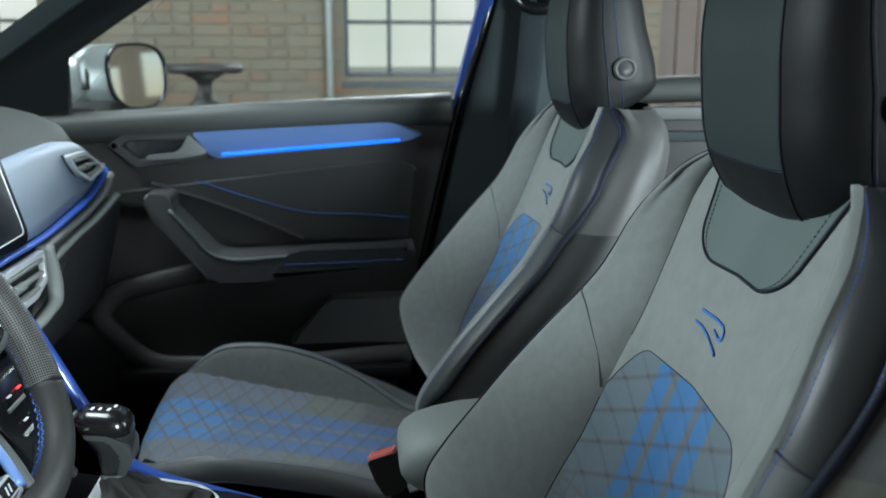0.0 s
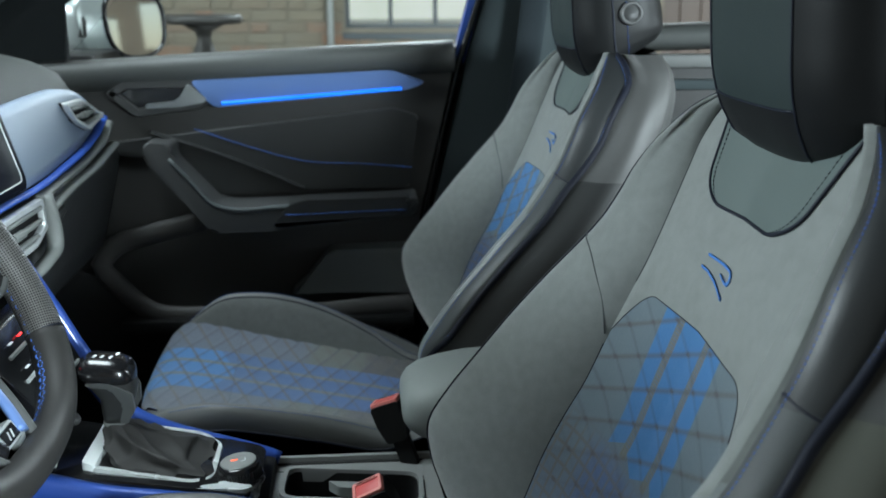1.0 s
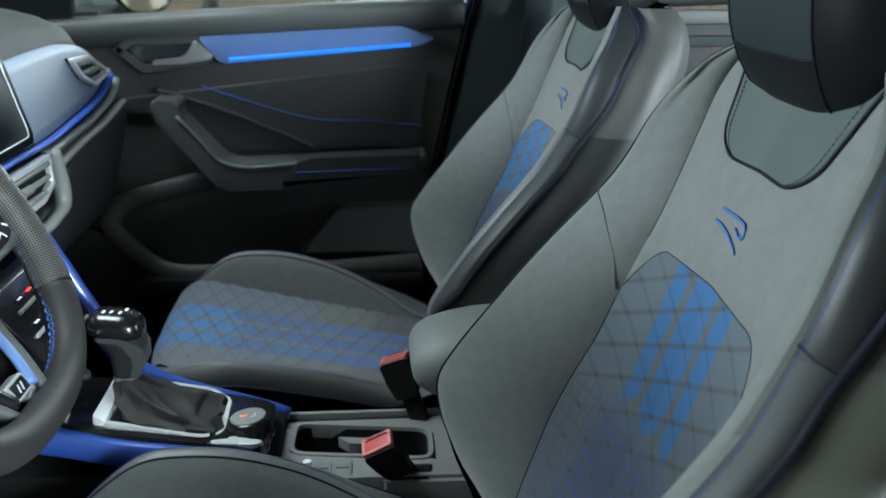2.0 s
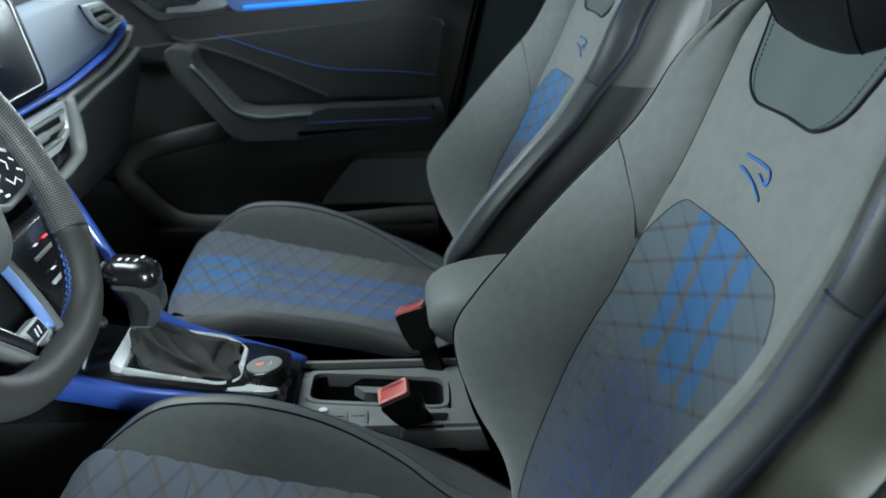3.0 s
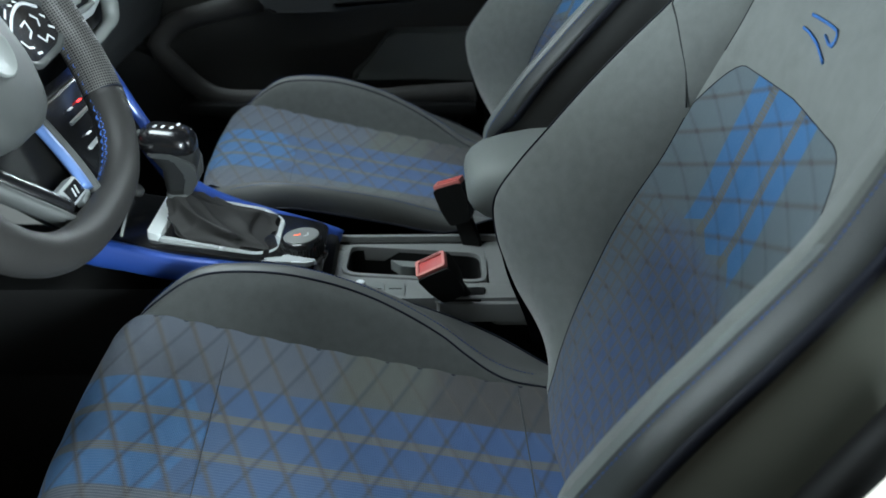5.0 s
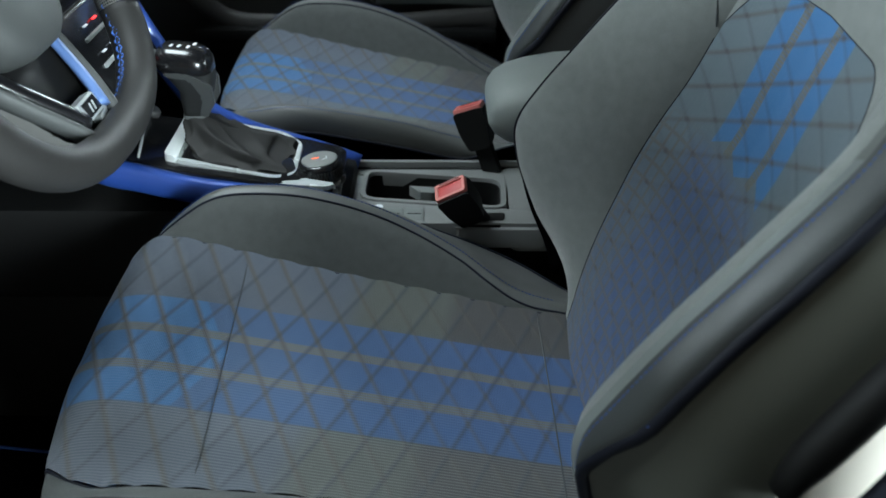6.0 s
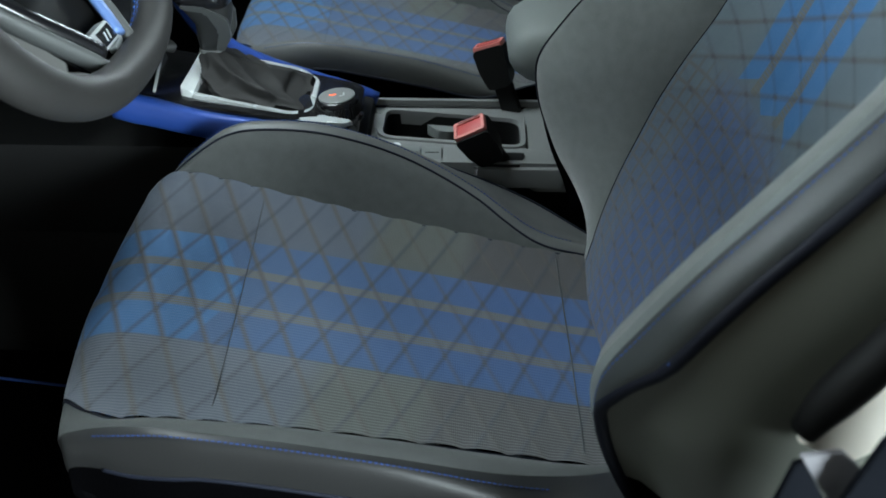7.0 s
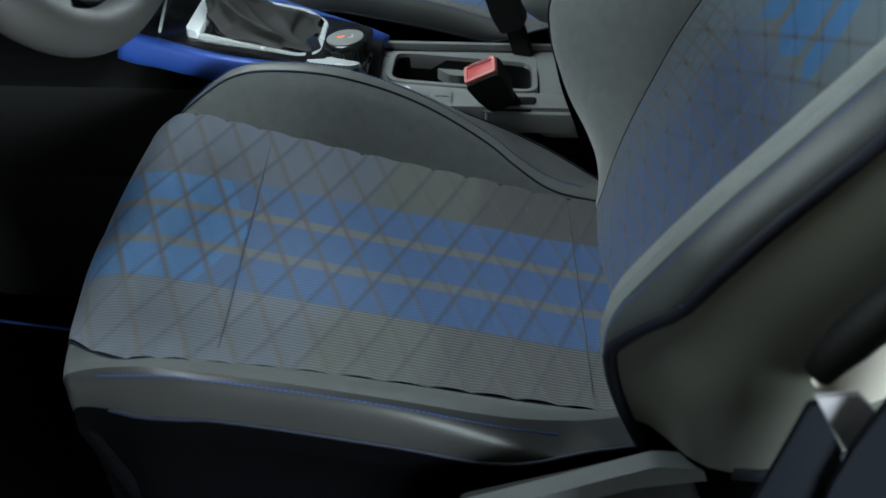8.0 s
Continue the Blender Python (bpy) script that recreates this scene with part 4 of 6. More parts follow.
def passenger_door():
    d = thing("passenger_door", label="black passenger door lined with blue trim", category="car door")
    outer = [(-1.10, 0.36), (-0.30, 0.36), (-0.225, 0.55), (-0.176, 0.83), (-0.114, 1.10), (-0.112, 1.122), (-0.84, 1.088), (-1.10, 1.07)]
    part("panel", slab(outer, on_door, -0.08, 0, r=0), DOOR_PANEL, d, "black grained door panel")
    # sill cap along the window
    top = [(-1.08, 1.085, 1.062), (-0.84, 1.085, 1.073), (-0.5, 1.085, 1.092), (-0.118, 1.085, 1.110)]
    sec = [(-0.012, -0.034), (0.004, -0.012), (0.008, 0.004), (0.006, 0.013), (-0.002, 0.019), (-0.03, 0.023), (-0.075, 0.021), (-0.075, -0.03)]
    part("window_sill", sweep(curve(top, 20), sec), SILL, d, "grey soft sill below the window", True)
    # blue trim with the light strip
    blue = [(-0.612, 1.062), (-0.236, 1.080), (-0.172, 1.057), (-0.205, 1.043), (-0.572, 1.012)]
    part("decor_trim", slab(blue, on_door, 0.016, 0.004, r=0.010), BLUE_DOOR, d, "satin blue decor strip")
    part("light_strip", sweep([(-0.555, 1.082, 1.020), (-0.400, 1.081, 1.032), (-0.218, 1.081, 1.046)], ring(0.0036, 8)), LED, d, "glowing blue light strip", True)
    bez = [(-0.768, 1.038), (-0.735, 1.062), (-0.612, 1.065), (-0.578, 1.022), (-0.598, 1.008), (-0.715, 0.994)]
    part("handle_bezel", frame_plate(bez, on_door, 0.014, 0.016, r=0.006), PLASTIC_GREY, d, "black bezel round the handle")
    part("handle_bowl", slab([(x, z) for x, z in bez], on_door, 0.002, 0, r=0.006), GLOSS, d, "dark bowl behind the handle")
    lever = [(-0.695, 1.019), (-0.645, 1.024), (-0.630, 1.034), (-0.616, 1.057), (-0.582, 1.028), (-0.590, 1.021), (-0.630, 1.014), (-0.695, 1.011)]
    part("handle", slab(lever, lambda x, z, q: on_door(x, z, 0.004 + q), 0.016, 0.004, r=0.004), HANDLE, d, "satin metal door handle")
    # padded insert and its blue seam
    pad = [(-0.770, 0.944), (-0.232, 1.006), (-0.186, 0.992), (-0.200, 0.905), (-0.204, 0.853), (-0.405, 0.853), (-0.430, 0.850), (-0.520, 0.849), (-0.600, 0.842), (-0.660, 0.918), (-0.770, 0.922)]
    part("padded_insert", slab(pad, on_door, 0.010, 0.006, r=0.008), LEATHER, d, "black padded insert")
    part("insert_edge", sweep([on_door(x, z, 0.006) for x, z in ((-0.770, 0.944), (-0.50, 0.975), (-0.242, 1.0045), (-0.230, 1.0045), (-0.190, 0.991))], ring(0.0035, 8)), PLASTIC_GREY, d, "", True)
    stitches("stitching", [on_door(x, z, 0.0118) for x, z in curve([(-0.61, 0.972), (-0.50, 0.934), (-0.405, 0.908), (-0.30, 0.902), (-0.197, 0.893)], 40)], BLUE_STITCH, d, 0.004, 0.0036, 0.0011, "blue stitched seam", up=(0, 1, 0))
    part("panel_crease", sweep([on_door(x, z, 0.0095) for x, z in curve([(-0.690, 0.966), (-0.648, 0.952), (-0.595, 0.935), (-0.540, 0.914), (-0.468, 0.883), (-0.408, 0.855)], 30)], [(0.0026 * b, 0.013 * a) for a, b in ring(1, 14)], (0, -1, 0)), LEATHER, d, "soft crease across the insert", True)
    # pull handle running into the armrest
    rest = [(-0.690, 0.958), (-0.640, 0.955), (-0.642, 0.927), (-0.565, 0.842), (-0.540, 0.836), (-0.231, 0.846), (-0.190, 0.850), (-0.196, 0.818), (-0.231, 0.812), (-0.469, 0.790), (-0.573, 0.787), (-0.690, 0.925)]
    part("armrest", slab(rest, on_door, 0.092, 0.006, 3, r=0.012), PLASTIC_GREY, d, "soft dark grey armrest with pull handle")
    # lighter bead puts the lit edge of the armrest into its colour
    part("armrest_edge", sweep([(x, 1.0095, z) for x, z in curve([(-0.646, 0.928), (-0.606, 0.882), (-0.568, 0.841), (-0.545, 0.834), (-0.45, 0.836), (-0.231, 0.843)], 36)], ring(0.0050, 8)), LINING, d, "grey bead painted as the armrest edge's highlight", True)
    part("armrest_pad", slab([(-0.466, 0.798), (-0.432, 0.842), (-0.402, 0.850), (-0.208, 0.853), (-0.203, 0.832), (-0.225, 0.818)], lambda x, z, q: on_door(x, z, 0.050 + q), 0.048, 0.008, r=0.006), LEATHER, d, "black leather armrest pad")
    stitches("stitching", [(x, 1.0012, 0.822 + (x + 0.46) * 0.03) for x in np.linspace(-0.44, -0.215, 30)], BLUE_STITCH, d, 0.0045, 0.0036, 0.0010, up=(0, 1, 0))
    # storage pocket in the lower door
    lip = curve([(-0.60, 1.075, 0.795), (-0.70, 1.072, 0.773), (-0.780, 1.070, 0.742), (-0.798, 1.066, 0.715), (-0.770, 1.060, 0.678), (-0.705, 1.055, 0.622), (-0.60, 1.05, 0.612), (-0.20, 1.05, 0.628)], 40)
    part("pocket_lip", sweep(lip, [(0.02 * a, 0.011 * b) for a, b in ring(1, 12)], (0, -1, 0)), POCKET, d, "dark grey lip of the door pocket", True)
    part("pocket_floor", box(-0.76, -0.20, 1.02, 1.10, 0.585, 0.612, 0.008), PLASTIC, d)
    part("pocket_divider", slab([(-0.362, 0.738), (-0.200, 0.742), (-0.197, 0.648), (-0.30, 0.652), (-0.440, 0.650), (-0.405, 0.682)], on_door, 0.045, 0.008, r=0.010), BLOCK_GREY, d, "dark grey block closing the pocket")
    part("lower_panel", slab([(-1.05, 0.38), (-0.26, 0.38), (-0.23, 0.60), (-0.72, 0.60), (-0.82, 0.70), (-1.05, 0.72)], on_door, 0.03, 0.012, r=0.02), PLASTIC, d)
    # window above: frame and glass
    glass_pane = part("window_glass", slab([(-0.86, 1.09), (-0.105, 1.115), (-0.02, 1.40), (-0.56, 1.40)], lambda x, z, q: (x, 1.165 + q - (z - 1.1) * 0.25, z), 0.004, 0), GLASS, d, "clear side window")
    glass_pane.visible_shadow = False
    return d


passenger_door()


PILLAR_GREY = surface("slate_pillar_lining", (0.026, 0.036, 0.039), 0.75, vary=0.12, scale=14, grain=0.3, grain_scale=650, spec=0.25)
PILLAR_DARK = surface("dark_pillar_lining", (0.007, 0.009, 0.010), 0.8, spec=0.2, vary=0.12, scale=14, grain=0.3, grain_scale=650)


def pillars():
    p = thing("windscreen_pillar", label="black lined windscreen pillar with mirror triangle", category="car pillar")
    on_pillar = lambda x, z, q: (x, 1.115 - q - max(0.0, z - 1.1) * 0.25, z)
    part("pillar_lining", slab([(-1.08, 1.145), (-0.947, 1.230), (-0.836, 1.303), (-0.62, 1.445), (-0.53, 1.455), (-0.774, 1.303), (-0.95, 1.187), (-1.08, 1.100)], on_pillar, 0.035, 0.010, 3), PILLAR_GREY, p, "slate grey pillar lining")
    part("pillar_flank", slab([(-1.08, 1.100), (-0.95, 1.187), (-0.774, 1.303), (-0.53, 1.455), (-0.42, 1.455), (-0.66, 1.304), (-0.824, 1.203), (-0.832, 1.10), (-1.08, 1.07)], on_pillar, 0.018, 0.006), PILLAR_DARK, p, "black inner flank")
    part("mirror_triangle", slab([(-1.0, 1.07), (-0.838, 1.08), (-0.836, 1.205), (-0.90, 1.17)], lambda x, z, q: (x, 1.12 - q, z), 0.02, 0.004), PLASTIC, p, "black mirror triangle")
    b = thing("centre_pillar", label="dark grey lined centre pillar with seat belt", category="car pillar")
    on = lambda x, z, q: (x, 1.150 - q - max(0.0, z - 1.1) * 0.25, z)
    part("pillar_lining", slab([(-0.20, 0.36), (0.20, 0.36), (0.17, 0.85), (0.13, 1.10), (0.16, 1.45), (-0.005, 1.45), (-0.092, 1.10), (-0.150, 0.83)], on, 0.03, 0.010), PILLAR_GREY, b, "dark grey pillar lining")
    part("door_frame", slab([(-0.120, 1.09), (-0.097, 1.09), (-0.006, 1.45), (-0.036, 1.45)], on, 0.036, 0.003), BLUE_PAINT, b, "blue painted door frame")
    part("door_seal", sweep([(-0.215, 1.115, 0.55), (-0.168, 1.115, 0.83), (-0.108, 1.115, 1.09), (-0.075, 1.09, 1.2), (-0.022, 1.05, 1.40)], ring(0.007, 8)), GLOSS, b, "black rubber door seal", True)
    part("split_line", slab([(-0.114, 1.0595), (0.06, 1.0595), (0.06, 1.0625), (-0.114, 1.0625)], on, 0.0312, 0), PLASTIC, b, "dark joint across the lining")
    part("pillar_back", box(-0.30, 0.15, 1.165, 1.20, 0.30, 1.12, 0.004), PLASTIC, b, "dark pillar body")
    part("height_adjuster", slab([(-0.044, 1.196), (0.004, 1.196), (0.034, 1.42), (-0.006, 1.42)], on, 0.034, 0.006, r=0.008), PLASTIC, b, "black belt height adjuster")
    part("belt_guide", sweep(curve([(-0.004, 1.04, 1.318), (0.010, 1.02, 1.296), (0.050, 1.01, 1.290), (0.085, 1.03, 1.310)], 14), ring(0.012, 10)), GLOSS, b, "gloss black belt guide", True)
    web = [(0.026, 1.020, 1.292), (0.022, 1.040, 1.18), (0.010, 1.062, 1.05), (-0.006, 1.085, 0.85), (-0.015, 1.100, 0.45)]
    part("belt_webbing", sweep(curve(web, 24), [(-0.024, -0.001), (-0.012, -0.0042), (0.0, -0.001), (0.013, -0.0040), (0.024, -0.001), (0.024, 0.001), (0.013, -0.0015), (0.0, 0.0015), (-0.012, -0.0017), (-0.024, 0.001)], (0, 1, 0)), WEBBING, b, "dark woven belt webbing")
    r = thing("rear_door", label="dark rear door with a grey sill", category="car door")
    part("panel", slab([(0.20, 0.40), (1.2, 0.40), (1.25, 1.10), (0.16, 1.085), (0.18, 0.85)], lambda x, z, q: (x, 1.12 - q, z), 0.03, 0.01), PLASTIC, r)
    part("window_sill", sweep([(0.16, 1.09, 1.135), (0.6, 1.09, 1.150), (1.2, 1.09, 1.16)], [(0.045 * a, 0.026 * c) for a, c in ring(1, 12)]), SILL, r, "grey soft sill", True)
    part("trim_strip", box(0.17, 1.2, 1.072, 1.10, 1.082, 1.108, 0.006), SILL, r, "grey trim strip")
    part("lower_strip", box(0.17, 1.2, 1.072, 1.10, 1.040, 1.060, 0.006), PILLAR_GREY, r, "dark lower trim strip")


pillars()


def door_mirror():
    m = thing("door_mirror", label="silver grey door mirror in a dark frame", category="car mirror")
    c = Vector((-0.795, 1.40, 1.152))
    # the glass faces the driver's eyes: across the car and to the rear
    ahead, up = Vector((0.783, -0.622, 0.05)).normalized(), Vector((0, 0, 1))
    wide = up.cross(ahead).normalized()
    up = ahead.cross(wide)

    back_c, glass_c = c - wide * 0.030, c + wide * 0.018

    def shape(mid, s, d, sx, sz):
        """A flat oval whose inner side is cut straight and leans."""
        out = []
        for p, q in ring(1, 44):
            u, v = math.copysign(abs(p) ** 0.72, p), math.copysign(abs(q) ** 0.72, q)
            u = u if u > 0 else u * 0.92 - 0.10 * v * min(1.0, -u * 2)
            out.append(mid + ahead * d + wide * (s * sx * u) + up * (s * sz * v))
        return out
    part("housing", loft([shape(back_c, s, d, 0.100, 0.071) for s, d in ((0.45, -0.125), (0.76, -0.105), (0.94, -0.065), (1.0, -0.022), (0.985, 0.000), (0.93, 0.006))]), SILVER_PAINT, m, "silver grey mirror housing", True)
    part("rim", loft([shape(glass_c, s, d, 0.083, 0.072) for s, d in ((0.98, -0.045), (1.0, -0.010), (1.0, 0.010), (0.975, 0.016), (0.92, 0.015), (0.90, 0.009))], False), GLOSS, m, "dark mirror rim", True)
    bm = bmesh.new()
    bm.faces.new([bm.verts.new(p) for p in shape(glass_c, 0.925, 0.0105, 0.083, 0.072)])
    part("mirror_glass", bm, MIRROR, m, "mirror glass")
    part("indicator", slab([(-0.106, -0.022), (-0.090, -0.026), (-0.086, 0.016), (-0.100, 0.022)], lambda x, z, q: back_c + ahead * (q - 0.002) + wide * (x + 0.018) + up * z, 0.008, 0.002, r=0.005), PLASTIC, m, "dark notch in the housing")
    part("base_shoe", box(-0.905, -0.800, 1.18, 1.42, 1.066, 1.098, 0.012), PLASTIC, m, "black mirror foot")
    part("arm", box(-0.90, -0.80, 1.15, 1.36, 1.072, 1.105, 0.012), PLASTIC, m, "black mirror arm")


door_mirror()


# ---- dashboard ----
def dash_at(y, z, off=0.0):
    """The face of the dashboard, leaning away from the seats towards its top."""
    return (-0.770 - (z - 1.0) * 0.28 + off, y, z)


def dash_grid(top, low, n=30, m=8, off=0.0):
    """A skin between two edges, each a list of (y, z)."""
    a, b = curve(top, n), curve(low, n)
    return [[dash_at(*(a[i] * (1 - k) + b[i] * k), off + 0.003 * math.sin(math.pi * k)) for k in np.linspace(0, 1, m)] for i in range(n)]


def dashboard():
    d = thing("dashboard", label="grey and blue dashboard with silver decor panel", category="dashboard")
    body = []
    for y in np.linspace(-0.50, 1.085, 48):
        e = max(0.0, (y - 0.90) / 0.185)
        drop, back = 0.085 * e ** 2.2, 0.030 * e ** 3
        prof = [(-1.50, 1.00), (-1.25, 1.115), (-1.0, 1.132), (-0.90, 1.126), (-0.845, 1.112), (-0.808, 1.092), (-0.796, 1.07), (-0.778, 1.0), (-0.765, 0.955), (-0.764, 0.948), (-0.78, 0.94), (-0.83, 0.80), (-0.93, 0.68), (-1.05, 0.60), (-1.5, 0.55)]
        body.append([(x - back, y, z - drop * float(np.clip((z - 0.94) / 0.15, 0, 1)) * (1 if x > -1.1 else 0.4)) for x, z in curve(prof, 46)])
    part("body", loft(body), DASH_TOP, d, "soft grey dashboard top", True)
    top = [(0.30, 1.072), (0.612, 1.071), (0.755, 1.073), (0.865, 1.070), (0.935, 1.057), (0.985, 1.032), (1.010, 1.012)]
    low = [(0.30, 0.968), (0.501, 0.967), (0.629, 0.965), (0.744, 0.971), (0.860, 0.979), (0.950, 0.992), (1.008, 1.008)]
    part("decor_panel", loft_sheet(dash_grid(top, low, off=0.010), 0.014), BLUE_DECOR, d, "satin blue-grey decor panel", True)
    edge = [dash_at(y, z, 0.012) for y, z in curve([(0.30, 0.960), (0.497, 0.961), (0.624, 0.959), (0.736, 0.964), (0.897, 0.977), (0.990, 0.994), (1.022, 1.004)], 40)]
    part("decor_edge", sweep(edge, lambda k: [(0.004 * a, (0.0055 + 0.0035 * k) * b) for a, b in ring(1, 10)], (1, 0, 0)), BLUE_MATT, d, "blue painted lower edge", True)
    trim = [dash_at(y, z, 0.010) for y, z in curve([(0.604, 0.945), (0.72, 0.949), (0.876, 0.957), (1.0, 0.974), (1.050, 0.990)], 30)]
    part("support_strip", sweep(trim, [(0.006 * a, 0.009 * b) for a, b in ring(1, 10)], (1, 0, 0)), TRIM_GREY, d, "grey strip under the decor", True)

    def vent(outline, slats, off):
        v = part("air_vent", frame_plate(outline, lambda a, b, q: dash_at(a, b, off + q), 0.010, 0.0075, r=0.008), CHROME, d, "air vent in a chrome surround")
        part("vent_bowl", slab(outline, lambda a, b, q: dash_at(a, b, off - 0.006 + q), 0.008, 0), PLASTIC_BLACK, v, "dark vent bowl")
        for (y0, z0), (y1, z1) in slats:
            part("slat", sweep([dash_at(y0, z0, off + 0.006), dash_at(y1, z1, off + 0.006)], [(0.004 * a, 0.0042 * b) for a, b in ring(1, 8)], (1, 0, 0)), TRIM_GREY, v)
        (y0, z0), (y1, z1) = slats[1]
        part("vent_tab", sweep([dash_at(y0 * 0.6 + y1 * 0.4, z0 * 0.6 + z1 * 0.4, off + 0.007), dash_at(y0 * 0.4 + y1 * 0.6, z0 * 0.4 + z1 * 0.6, off + 0.007)], ring(0.006, 8), (1, 0, 0)), TRIM_GREY, v)

    vent([(0.823, 1.052), (0.916, 1.049), (1.003, 1.010), (0.894, 0.999), (0.842, 1.020)], [((0.845, 1.040), (0.925, 1.037)), ((0.850, 1.025), (0.955, 1.023)), ((0.880, 1.010), (0.975, 1.011))], 0.014)
    vent([(0.36, 0.952), (0.590, 0.950), (0.566, 0.912), (0.510, 0.900), (0.36, 0.900)], [((0.38, 0.941), (0.575, 0.939)), ((0.38, 0.926), (0.560, 0.924)), ((0.38, 0.911), (0.530, 0.910))], 0.012)
    part("vent_bracket", sweep([dash_at(y, z, 0.016) for y, z in curve([(0.612, 0.948), (0.606, 0.920), (0.584, 0.886), (0.520, 0.874), (0.44, 0.872)], 24)], [(0.006 * a, 0.012 * b) for a, b in ring(1, 10)], (1, 0, 0)), TRIM_GREY, d, "grey bracket round the middle vents", True)
    lid = [[dash_at(y, z, 0.010 - max(0.0, 0.925 - z) * 0.55) for z in (0.944, 0.938, 0.93, 0.91, 0.88, 0.84, 0.80, 0.76)] for y in np.linspace(0.625, 1.045, 20)]
    part("glovebox", loft_sheet(lid, 0.02), PLASTIC_GREY, d, "dark grey glovebox lid", True)
    part("glovebox_edge", sweep([dash_at(y, z, 0.010) for y, z in curve([(0.612, 0.924), (0.72, 0.932), (0.90, 0.940), (1.035, 0.953)], 24)], [(0.006 * a, 0.011 * b) for a, b in ring(1, 10)], (1, 0, 0)), TRIM_GREY, d, "grey upper edge of the lid", True)
    latch = part("glovebox_latch", frame_plate([(0.645, 0.908), (0.690, 0.918), (0.722, 0.906), (0.690, 0.888), (0.650, 0.882)], lambda a, b, q: dash_at(a, b, 0.008 - max(0.0, 0.925 - b) * 0.55 + q), 0.006, 0.006, r=0.006), PLASTIC_GREY, d, "glovebox latch")
    s = part("screen", slab(rounded([(0.22, 0.972), (0.560, 0.972), (0.560, 1.10), (0.22, 1.10)], 0.014), lambda a, b, q: dash_at(a, b, 0.008 + q), 0.014, 0.003), SCREEN, d, "dark glass touch screen")
    part("screen_edge", sweep([dash_at(a, b, 0.0225) for a, b in rounded([(0.232, 0.982), (0.545, 0.982), (0.545, 1.09), (0.232, 1.09)], 0.012)], ring(0.0012, 6), (1, 0, 0), closed=True), SATIN, s, "thin silver screen edge", True)
    part("climate_panel", slab([(0.25, 0.775), (0.405, 0.775), (0.425, 0.868), (0.22, 0.868)], lambda a, b, q: dash_at(a, b, 0.016 + (0.868 - b) * 0.30 + q), 0.02, 0.004), GLOSS, d, "gloss black climate panel")
    for k in range(3):
        z = 0.786 + k * 0.027
        lift = 0.036 + (0.868 - z) * 0.30
        part("button_bar", slab([(0.265, z - 0.0018), (0.395, z - 0.0018), (0.395, z + 0.0018), (0.265, z + 0.0018)], lambda a, b, q: dash_at(a, b, lift + q), 0.003, 0.0008), SATIN if k % 2 else TRIM_GREY, d, "silver button bar")
        for j in range(4):
            y = 0.275 + j * 0.030
            part("pictogram", sweep([dash_at(y, z + 0.012, lift + 0.0005), dash_at(y + 0.011, z + 0.012, lift + 0.0005)], [(0.0006 * a, 0.0018 * b) for a, b in ring(1, 6)], (1, 0, 0)), RED_GLOW if (k, j) in ((0, 2), (2, 1)) else PRINT, d)
    return d


PLASTIC_BLACK = surface("matt_black_plastic", (0.004, 0.004, 0.004), 0.65, vary=0.2, scale=40, spec=0.25)
DASH_TOP = surface("dashboard_top_plastic", (0.033, 0.037, 0.035), 0.78, spec=0.25, vary=0.12, scale=12, grain=0.4, grain_scale=500)
TRIM_GREY = surface("grey_trim_plastic", (0.150, 0.160, 0.155), 0.5, vary=0.10, scale=15, grain=0.25, grain_scale=700)


def loft_sheet(grid, thick):
    """A curved plate: a grid of points, thickened away from the seats."""
    g = np.asarray(grid, float)
    a, b = g.shape[:2]
    bm = bmesh.new()
    front = [[bm.verts.new(g[i, j]) for j in range(b)] for i in range(a)]
    rear = [[bm.verts.new(g[i, j] - [thick, 0, 0]) for j in range(b)] for i in range(a)]
    for i in range(a - 1):
        for j in range(b - 1):
            bm.faces.new((front[i][j], front[i][j + 1], front[i + 1][j + 1], front[i + 1][j]))
            bm.faces.new((rear[i][j], rear[i + 1][j], rear[i + 1][j + 1], rear[i][j + 1]))
    loop = [(i, 0) for i in range(a)] + [(a - 1, j) for j in range(1, b)] + [(i, b - 1) for i in range(a - 2, -1, -1)] + [(0, j) for j in range(b - 2, 0, -1)]
    for (i, j), (k, l) in zip(loop, loop[1:] + loop[:1]):
        bm.faces.new((front[i][j], front[k][l], rear[k][l], rear[i][j]))
    return bm


dashboard()


